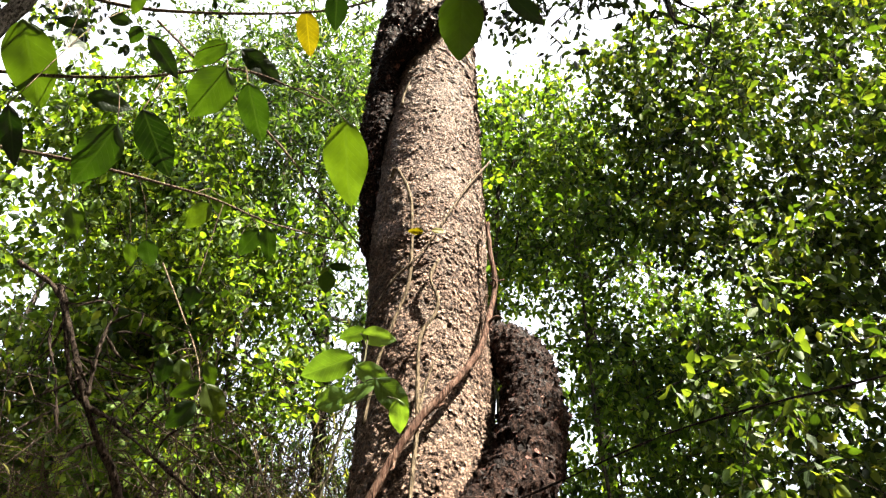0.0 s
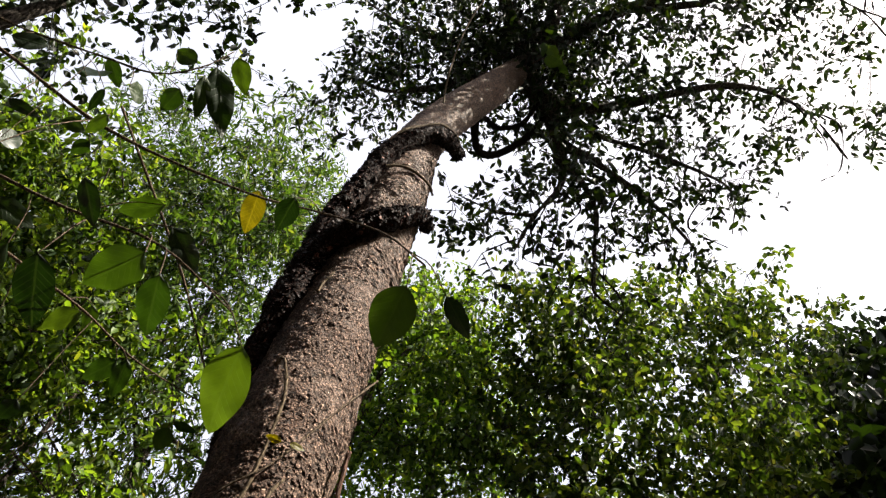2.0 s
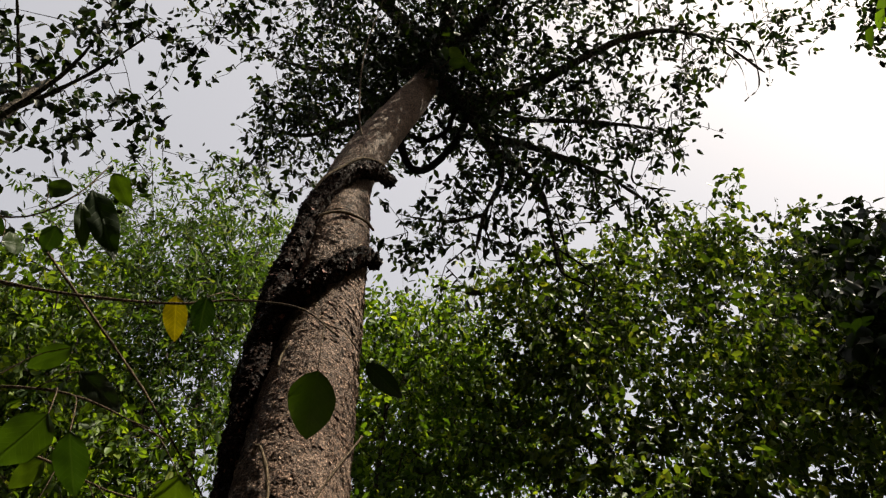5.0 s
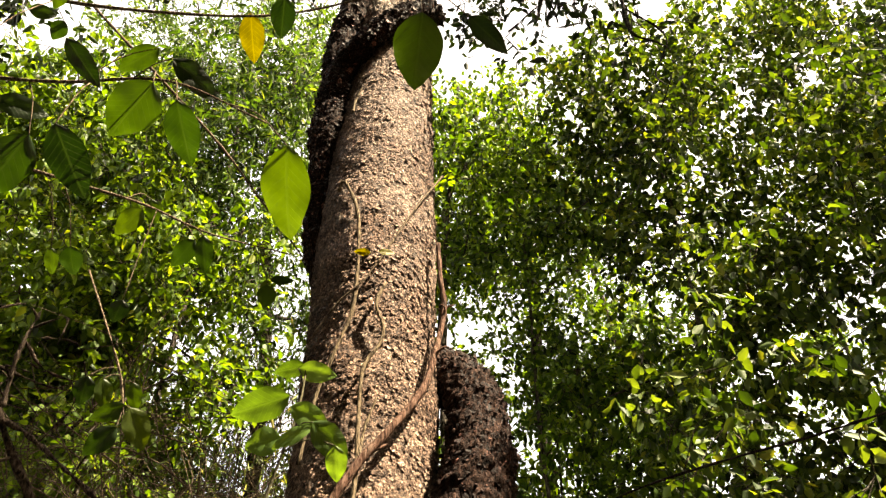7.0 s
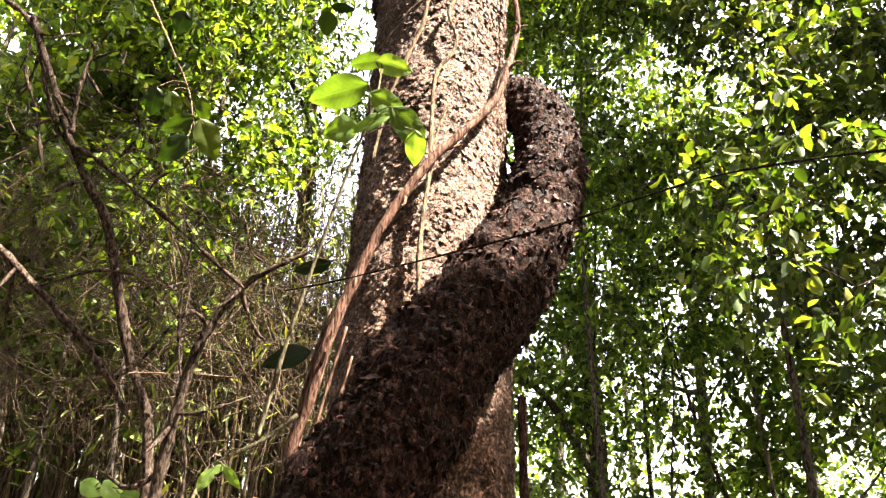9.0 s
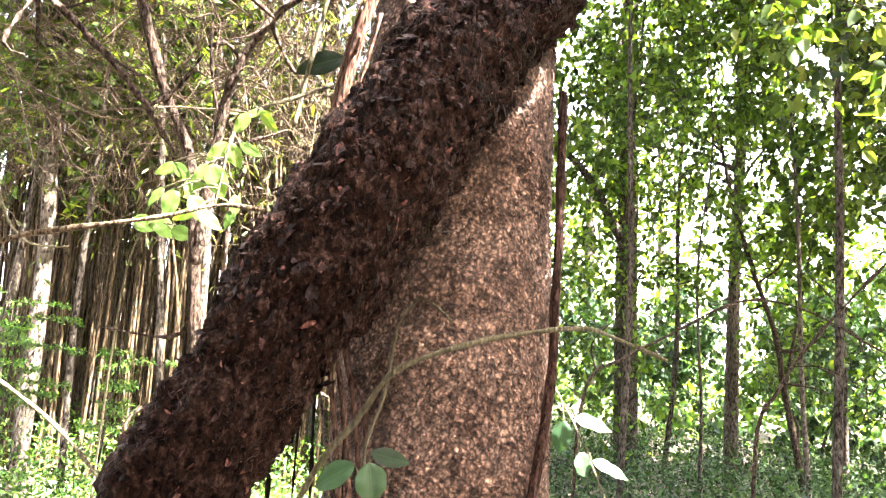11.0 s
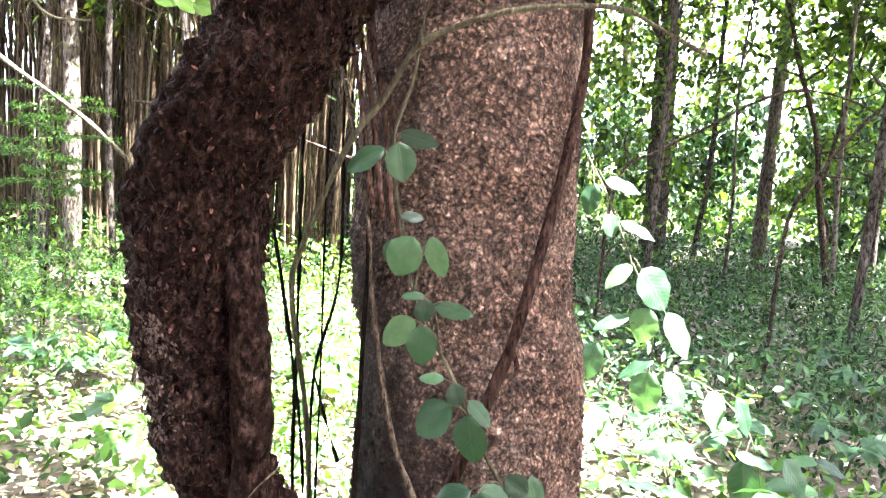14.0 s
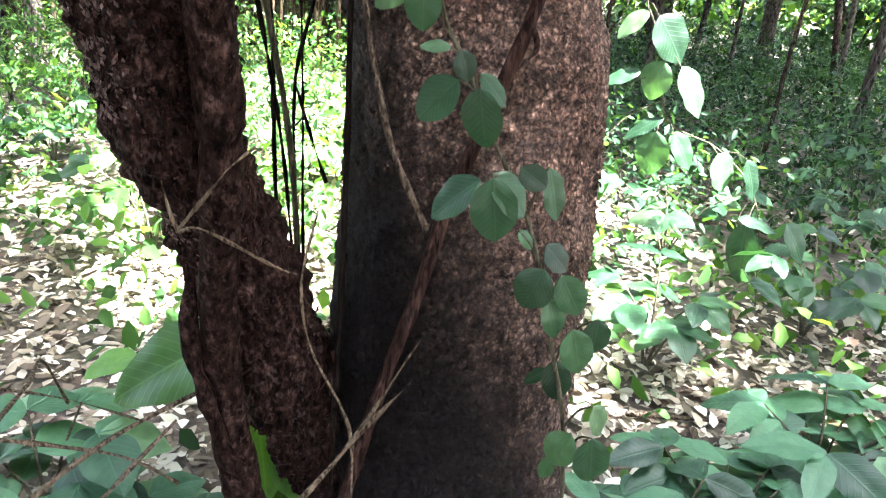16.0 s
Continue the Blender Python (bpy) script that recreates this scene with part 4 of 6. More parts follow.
HANG_D = [(-0.481, 0.66, 2.967, -0.497, 0.7, 2.932, 0.7), (-0.468, 0.66, 3.05, -0.438, 0.7, 2.962, 0.3), (-0.463, 0.66, 3.098, -0.381, 0.7, 2.954, 0.34), (-0.447, 0.66, 3.172, -0.403, 0.7, 3.115, 0.5), (-0.548, 0.66, 2.901, -0.531, 0.7, 2.953, 0.6),
          (-0.675, 0.8, 3.071, -0.685, 0.84, 3.031, 0.35), (-0.719, 0.8, 2.793, -0.716, 0.84, 2.883, 0.4), (-0.723, 0.8, 3.086, -0.761, 0.84, 3.225, 0.5), (-0.731, 0.8, 3.191, -0.687, 0.84, 3.158, 0.5), (-0.906, 0.8, 3.118, -0.862, 0.84, 3.194, 0.4), (-0.55, 0.66, 3.098, -0.516, 0.7, 3.143, 0.6)]
sprig("hanging_branch", "thin twig high overhead with narrow and oval dark green leaves", "branch", [(-1.9, 1.2, 3.7), (-1.218, 0.9, 3.318), (-0.945, 0.84, 3.224), (-0.682, 0.72, 3.058), (-0.55, 0.68, 3.016), (-0.485, 0.66, 3.079), (-0.465, 0.66, 3.188)], HANG_D, M_LEAF_BIG, EYE_UP, 0.0035, 0.0012, seed=8, lift=0.1)
HANG_C = [(-0.703, 1.635, 2.855, -0.722, 1.665, 2.802, 0.8), (-0.751, 1.682, 3.224, -0.824, 1.717, 3.149, 0.6), (-0.729, 1.673, 3.255, -0.718, 1.727, 3.202, 0.6), (-0.574, 1.68, 3.107, -0.635, 1.719, 3.036, 0.6), (-0.547, 1.661, 3.11, -0.538, 1.738, 3.023, 0.45), (-0.378, 1.848, 3.076, -0.383, 1.892, 3.017, 0.8), (-0.377, 1.864, 3.11, -0.303, 1.876, 3.111, 0.4), (-0.374, 1.866, 3.104, -0.408, 1.874, 3.084, 0.5), (-0.91, 1.672, 3.062, -0.903, 1.727, 2.999, 0.8), (-1.109, 1.561, 3.097, -1.096, 1.638, 3.021, 0.5), (-0.961, 1.675, 3.056, -0.961, 1.725, 2.996, 0.5)]
sprig("hanging_branch", "thin arching twig with small green leaves beside the trunk", "branch", [(-1.9, 1.6, 3.5), (-1.2, 1.5, 3.25), (-0.813, 1.55, 3.165), (-0.689, 1.6, 3.155), (-0.535, 1.68, 3.133), (-0.328, 1.85, 3.202)], HANG_C, M_LEAF_BIG, EYE_UP, 0.006, 0.002, seed=6, lift=0.1)
vine("bare_twig", stem_of([(-1.2, 1.7, 4.3), (-0.661, 1.8, 3.705), (-0.468, 1.9, 3.49), (-0.299, 1.95, 3.272)], 0.006, 0.003), M_TWIG, "bare dark twig leaning to the trunk", "twig")
LEFT_SPRIG = [(-0.771, 1.733, 2.682, -0.784, 1.766, 2.615, 0.7), (-0.73, 1.729, 2.672, -0.72, 1.771, 2.607, 0.6), (-0.659, 1.754, 2.609, -0.741, 1.745, 2.565, 0.5), (-0.667, 1.745, 2.546, -0.734, 1.754, 2.476, 0.6), (-0.638, 1.719, 2.587, -0.596, 1.78, 2.501, 0.6), (-0.65, 1.729, 2.663, -0.64, 1.77, 2.598, 0.5)]
sprig("leafy_twig", "drooping thin twig with six green leaves", "twig", [(-0.95, 1.9, 3.15), (-0.78, 1.8, 2.85), (-0.7, 1.76, 2.7), (-0.66, 1.75, 2.58)], LEFT_SPRIG, M_LEAF_BIG, EYE_UP, 0.003, 0.0015, seed=8, lift=0.1)
SPROUT = [(-0.171, 1.195, 2.351, -0.274, 1.207, 2.316, 0.55), (-0.165, 1.215, 2.418, -0.093, 1.227, 2.41, 0.55), (-0.152, 1.218, 2.426, -0.211, 1.223, 2.412, 0.55), (-0.166, 1.181, 2.323, -0.096, 1.203, 2.297, 0.55), (-0.123, 1.165, 2.287, -0.059, 1.203, 2.232, 0.55), (-0.081, 1.168, 2.246, -0.077, 1.199, 2.194, 0.6), (-0.127, 1.195, 2.291, -0.197, 1.208, 2.262, 0.4), (-0.185, 1.249, 2.297, -0.249, 1.252, 2.28, 0.8)]
sprig("young_shoot", "lime-green sunlit shoot growing beside the trunk", "shoot", [(-0.3, 1.33, 1.75), (-0.26, 1.3, 1.95), (-0.2, 1.25, 2.18), (-0.16, 1.22, 2.32), (-0.15, 1.22, 2.41)], SPROUT, M_LEAF_LIME, EYE_UP, 0.004, 0.0015, M_GREENVINE, seed=9, lift=0.3)
sprig("leafy_twig", "tiny yellow leaves on the trunk's bark", "twig", [(-0.05, 1.395, 2.85), (-0.04, 1.385, 2.84), (-0.03, 1.38, 2.84)], [(-0.05, 1.385, 2.84, -0.09, 1.38, 2.84, 0.5), (-0.03, 1.38, 2.84, 0.01, 1.38, 2.84, 0.5)], M_LEAF_YELLOW, EYE_UP, 0.001, 0.001, seed=3)
fr = random.Random(31)
FORK = [(0.72 + fr.uniform(-0.12, 0.12), 1.8 + fr.uniform(-0.08, 0.08), 7.42 + fr.uniform(-0.12, 0.12)) for _ in range(9)]
sprig("leafy_twig", "lime-green leafy tuft at the crown's fork", "twig", [(0.5, 2.02, 7.35), (0.62, 1.9, 7.4), (0.72, 1.8, 7.42)], [(*q, q[0] + fr.uniform(-0.1, 0.12), q[1] + fr.uniform(-0.06, 0.06), q[2] - fr.uniform(0.05, 0.13), 0.55) for q in FORK], M_LEAF_LIME, EYE_UP, 0.008, 0.003, seed=33, lift=0.0)
vine("arching_stem", stem_of([(-1.1, 1.25, 1.62), (-0.844, 1.25, 1.46), (-0.7, 1.25, 1.355), (-0.57, 1.25, 1.27), (-0.44, 1.2, 1.17), (-0.36, 1.14, 1.1)], 0.003, 0.0034), M_GREENVINE, "straight green stem slanting down behind the woody vine", "stem")
vine("arching_stem", stem_of([(-1.83, 3.0, 2.1), (-1.79, 3.0, 1.87), (-1.753, 3.0, 1.774), (-1.708, 3.0, 1.703), (-1.629, 3.0, 1.65), (-1.486, 3.0, 1.646)], 0.007, 0.005), M_GREENVINE, "bent yellow-green stem before the bamboo", "stem")
vine("arching_stem", stem_of([(-0.605, 0.93, 1.483), (-0.5, 0.93, 1.503), (-0.469, 0.93, 1.513), (-0.399, 0.93, 1.528), (-0.333, 0.93, 1.542), (-0.282, 0.94, 1.559), (-0.238, 0.95, 1.559)], 0.0032, 0.0018), M_PALE, "thin pale stem arching beside the woody vine", "stem")
LIME = [(-1.33, 3.181, 1.803, -1.246, 3.218, 1.761, 0.75), (-1.243, 3.183, 1.813, -1.168, 3.217, 1.735, 0.75), (-1.169, 3.184, 1.767, -1.082, 3.216, 1.742, 0.7), (-0.224, 0.97, 1.642, -0.24, 0.969, 1.617, 0.6), (-0.213, 0.967, 1.645, -0.194, 0.973, 1.622, 0.5), (-0.211, 0.971, 1.646, -0.232, 0.968, 1.636, 0.5), (-0.299, 0.987, 1.582, -0.324, 0.98, 1.57, 0.6), (-0.304, 0.98, 1.583, -0.284, 0.987, 1.563, 0.6), (-0.263, 0.971, 1.582, -0.275, 0.969, 1.552, 0.7), (-0.259, 0.967, 1.582, -0.244, 0.972, 1.546, 0.75), (-0.244, 0.972, 1.607, -0.265, 0.968, 1.585, 0.65), (-0.243, 0.967, 1.606, -0.229, 0.972, 1.58, 0.7), (-0.231, 0.967, 1.606, -0.207, 0.973, 1.595, 0.55), (-0.296, 0.971, 1.552, -0.302, 0.969, 1.52, 0.7), (-0.277, 0.967, 1.547, -0.258, 0.972, 1.517, 0.7), (-0.266, 0.959, 1.531, -0.287, 0.953, 1.516, 0.6), (-0.231, 0.969, 1.551, -0.228, 0.97, 1.528, 0.7), (-0.263, 0.953, 1.529, -0.238, 0.959, 1.511, 0.6), (-0.308, 0.972, 1.553, -0.323, 0.968, 1.533, 0.6), (-0.288, 0.982, 1.565, -0.279, 0.985, 1.54, 0.6), (-0.23, 0.971, 1.535, -0.239, 0.969, 1.513, 0.6)]
sprig("young_shoot", "sunlit shoot with small lime-green leaves hanging beside the vine", "shoot", [(-0.21, 1.12, 1.755), (-0.235, 1.04, 1.71), (-0.278, 0.99, 1.671), (-0.287, 0.97, 1.632), (-0.292, 0.97, 1.595), (-0.295, 0.965, 1.559)], [(a - 0.045, b, c + 0.025, d - 0.045, e, f + 0.025, g * 0.8) for a, b, c, d, e, f, g in LIME[3:]], M_LEAF_LIME, EYE_LOW, 0.003, 0.0012, M_GREENVINE, seed=12)
sprig("young_shoot", "slender shoot with three lime-green leaves", "shoot", [(-1.5, 3.5, 0.02), (-1.45, 3.4, 0.9), (-1.38, 3.28, 1.5), (-1.3, 3.22, 1.76), (-1.2, 3.21, 1.79), (-1.13, 3.2, 1.78)], LIME[:3], M_LEAF_LIME, EYE_LOW, 0.006, 0.003, M_GREENVINE, seed=13)
sprig("leafy_twig", "two dark green leaves beside the trunk", "twig", [(-0.2, 1.55, 1.9), (-0.22, 1.58, 2.0), (-0.22, 1.6, 2.19)], [(-0.27, 1.6, 1.97, -0.37, 1.6, 1.94, 0.5), (-0.25, 1.6, 2.17, -0.33, 1.6, 2.14, 0.4)], M_LEAF_BIG, EYE_LOW, 0.002, 0.001, seed=14)

# creeper with rounded leaflets in threes, low on the trunk
CREEP_A = [(-0.14, 1.15, 1.27, -0.19, 1.15, 1.24, 0.6), (-0.12, 1.13, 1.29, -0.07, 1.13, 1.28, 0.45), (-0.12, 1.12, 1.28, -0.11, 1.12, 1.23, 0.8), (-0.09, 1.07, 1.17, -0.11, 1.07, 1.12, 0.85), (-0.07, 1.08, 1.17, -0.05, 1.08, 1.12, 0.5), (-0.11, 1.1, 1.19, -0.08, 1.1, 1.19, 0.55), (-0.07, 1.06, 1.1, -0.1, 1.06, 1.1, 0.45), (-0.07, 1.05, 1.1, -0.07, 1.05, 1.07, 0.85), (-0.06, 1.06, 1.09, -0.01, 1.06, 1.08, 0.4), (-0.08, 1.06, 1.07, -0.12, 1.06, 1.04, 0.75), (-0.07, 1.04, 1.07, -0.07, 1.04, 1.02, 0.75), (-0.12, 1.1, 1.16, -0.12, 1.1, 1.13, 0.6)]
CREEP_B = [(-0.04, 1.03, 1.01, -0.07, 1.03, 1.01, 0.5), (-0.03, 1.02, 1.01, -0.02, 1.02, 0.98, 0.75), (-0.01, 1.02, 0.99, 0.02, 1.02, 0.96, 0.5), (-0.03, 1.03, 0.98, -0.07, 1.03, 0.94, 0.8), (-0.01, 1, 0.98, 0, 1, 0.92, 0.7), (0, 1, 0.89, -0.05, 1, 0.85, 0.8), (0.01, 0.98, 0.9, 0.02, 0.98, 0.83, 0.68), (0.01, 0.99, 0.9, 0.05, 0.99, 0.86, 0.7), (0.04, 1.02, 0.9, 0.07, 1.02, 0.88, 0.8), (0.07, 1.03, 0.9, 0.09, 1.03, 0.84, 0.45)]
CREEP_C = [(0.08, 1.02, 0.79, 0.06, 1.02, 0.74, 0.85), (0.08, 1.04, 0.81, 0.11, 1.04, 0.78, 0.7), (0.1, 1.03, 0.78, 0.13, 1.03, 0.73, 0.65), (0.09, 1.03, 0.75, 0.11, 1.03, 0.7, 0.6), (0.12, 1.02, 0.72, 0.14, 1.02, 0.66, 0.65), (0.15, 1.03, 0.73, 0.15, 1.03, 0.68, 0.7), (0.11, 1.05, 0.66, 0.13, 1.05, 0.6, 0.6), (0.11, 1.06, 0.64, 0.08, 1.06, 0.62, 0.5), (0.14, 1.02, 0.58, 0.12, 1.02, 0.53, 0.8), (0.16, 1, 0.59, 0.17, 1, 0.52, 0.65), (0.16, 1.02, 0.62, 0.18, 1.02, 0.58, 0.8), (0.13, 1.05, 0.52, 0.12, 1.05, 0.48, 0.5), (0.05, 1.05, 0.82, 0.07, 1.05, 0.8, 0.6)]
sprig("creeper", "green creeper with rounded leaflets in threes, climbing the trunk", "creeper", [(0.17, 1.02, 0.05), (0.16, 1.05, 0.35), (0.14, 1.05, 0.55), (0.1, 1.05, 0.7), (0.06, 1.06, 0.83), (0.01, 1.06, 0.92), (-0.03, 1.07, 1.0), (-0.08, 1.09, 1.08), (-0.11, 1.12, 1.18), (-0.13, 1.16, 1.28), (-0.11, 1.17, 1.36), (-0.1, 1.18, 1.45), (-0.07, 1.17, 1.49), (-0.03, 1.17, 1.46)],
      CREEP_A + CREEP_B + CREEP_C, M_LEAF_CREEP, EYE_LOW, 0.003, 0.002, M_GREENVINE, 0.46, 21, 0.85, 0.45, 0.12)
# creeper in the sun beside the trunk
SUN_A = [(0.36, 2.4, 1.2, 0.35, 2.4, 1.1, 0.6), (0.39, 2.4, 1.21, 0.51, 2.4, 1.19, 0.5), (0.41, 2.4, 1.11, 0.44, 2.4, 1.04, 0.8), (0.45, 2.4, 1.09, 0.57, 2.4, 1.05, 0.35), (0.5, 2.4, 0.96, 0.42, 2.4, 0.89, 0.65), (0.53, 2.4, 0.95, 0.63, 2.4, 0.83, 0.75), (0.57, 2.4, 0.83, 0.54, 2.4, 0.72, 0.9), (0.62, 2.4, 0.82, 0.72, 2.4, 0.68, 0.5), (0.6, 2.4, 0.67, 0.49, 2.4, 0.61, 0.4), (0.59, 2.4, 0.63, 0.58, 2.4, 0.49, 0.75)]
SUN_B = [(0.64, 2.4, 0.63, 0.72, 2.4, 0.52, 0.5), (0.78, 2.4, 0.58, 0.84, 2.4, 0.46, 0.75), (0.87, 2.4, 0.57, 0.94, 2.4, 0.44, 0.45), (0.89, 2.4, 0.38, 1.03, 2.4, 0.36, 0.45), (1.04, 2.4, 0.38, 1.15, 2.4, 0.25, 0.5), (0.92, 2.4, 0.37, 0.94, 2.4, 0.15, 0.45), (0.51, 2.4, 0.8, 0.4, 2.4, 0.76, 0.4), (0.42, 2.4, 0.71, 0.39, 2.4, 0.59, 0.7), (0.38, 2.4, 0.5, 0.51, 2.4, 0.44, 0.5)]
sprig("creeper", "sunlit creeper with large pale-green leaves trailing in the undergrowth", "creeper", [(0.33, 2.45, 1.3), (0.42, 2.44, 1.15), (0.5, 2.43, 0.98), (0.58, 2.43, 0.83), (0.62, 2.43, 0.66), (0.8, 2.43, 0.58), (0.95, 2.43, 0.42), (1.05, 2.45, 0.05)], SUN_A + SUN_B, M_LEAF_CREEP, EYE_LOW, 0.003, 0.002, M_GREENVINE, 0.42, 23, 0.9, 1.1, 0.15)


# ---- neighbouring trees ----
def forest_tree(name, label, base, lean, height, rad, zlow, spread, clumps, count, reach, leaf, mat, seed, ratio=0.5, droop=0.5, bark=None, keep=1.0, top=0.35, rad_twig=0.004):
    """Trunk, limbs, twigs and a crown of many small leaves; the crown is an uneven column from zlow to the top."""
    r = np.random.default_rng(seed)
    bark = bark or M_BARK2
    bx, by = base
    bz = ground_height(bx, by) - 0.05
    own = thing(name, (bx, by, bz), label, "tree")
    w = r.normal(size=(5, 2)) * 0.12
    P = [(bx + lean[0] * u + w[i][0] * u, by + lean[1] * u + w[i][1] * u, bz + height * 0.93 * u, rad * (1.15 - 0.9 * u)) for i, u in enumerate((0, 0.22, 0.48, 0.75, 1.0))]
    sub("trunk", tube(P, 60, 12, rough_disp(rad * 0.18, 5, seed)), bark, own)
    T, _ = spline(P, 200)
    cen = []
    nl = 9
    for k in range(nl):
        z = zlow + (height * 0.9 - zlow) * (k + r.random()) / nl
        i = int(np.argmin(abs(T[:, 2] - z)))
        a = r.uniform(0, 2 * np.pi)
        f = 1 - (1 - top) * max(0, (z - zlow) / (height - zlow)) ** 1.5
        out = spread * f * r.uniform(0.7, 1.15)
        q = T[i, :3]
        e = q + np.array([math.cos(a) * out, math.sin(a) * out, out * r.uniform(0.1, 0.7)])
        m = (q + e) / 2 + r.normal(size=3) * 0.1 * out
        L = [(*q, T[i, 3] * 0.5), (*m, T[i, 3] * 0.3), (*e, 0.006)]
        sub("limb", tube(L, 14, 6, rough_disp(0.01, 4, seed)), bark, own)
        cen.append(along(L, clumps // nl, spread * 0.26, r, 0.25))
    cen.append(T[(r.uniform(0.7, 1, clumps // 6) * 199).astype(int), :3] + r.normal(size=(clumps // 6, 3)) * spread * 0.3)
    crown(own, np.vstack(cen), reach, count, leaf, mat, seed + 500, ratio, droop, keep, bark, rad=rad_twig)
    return own


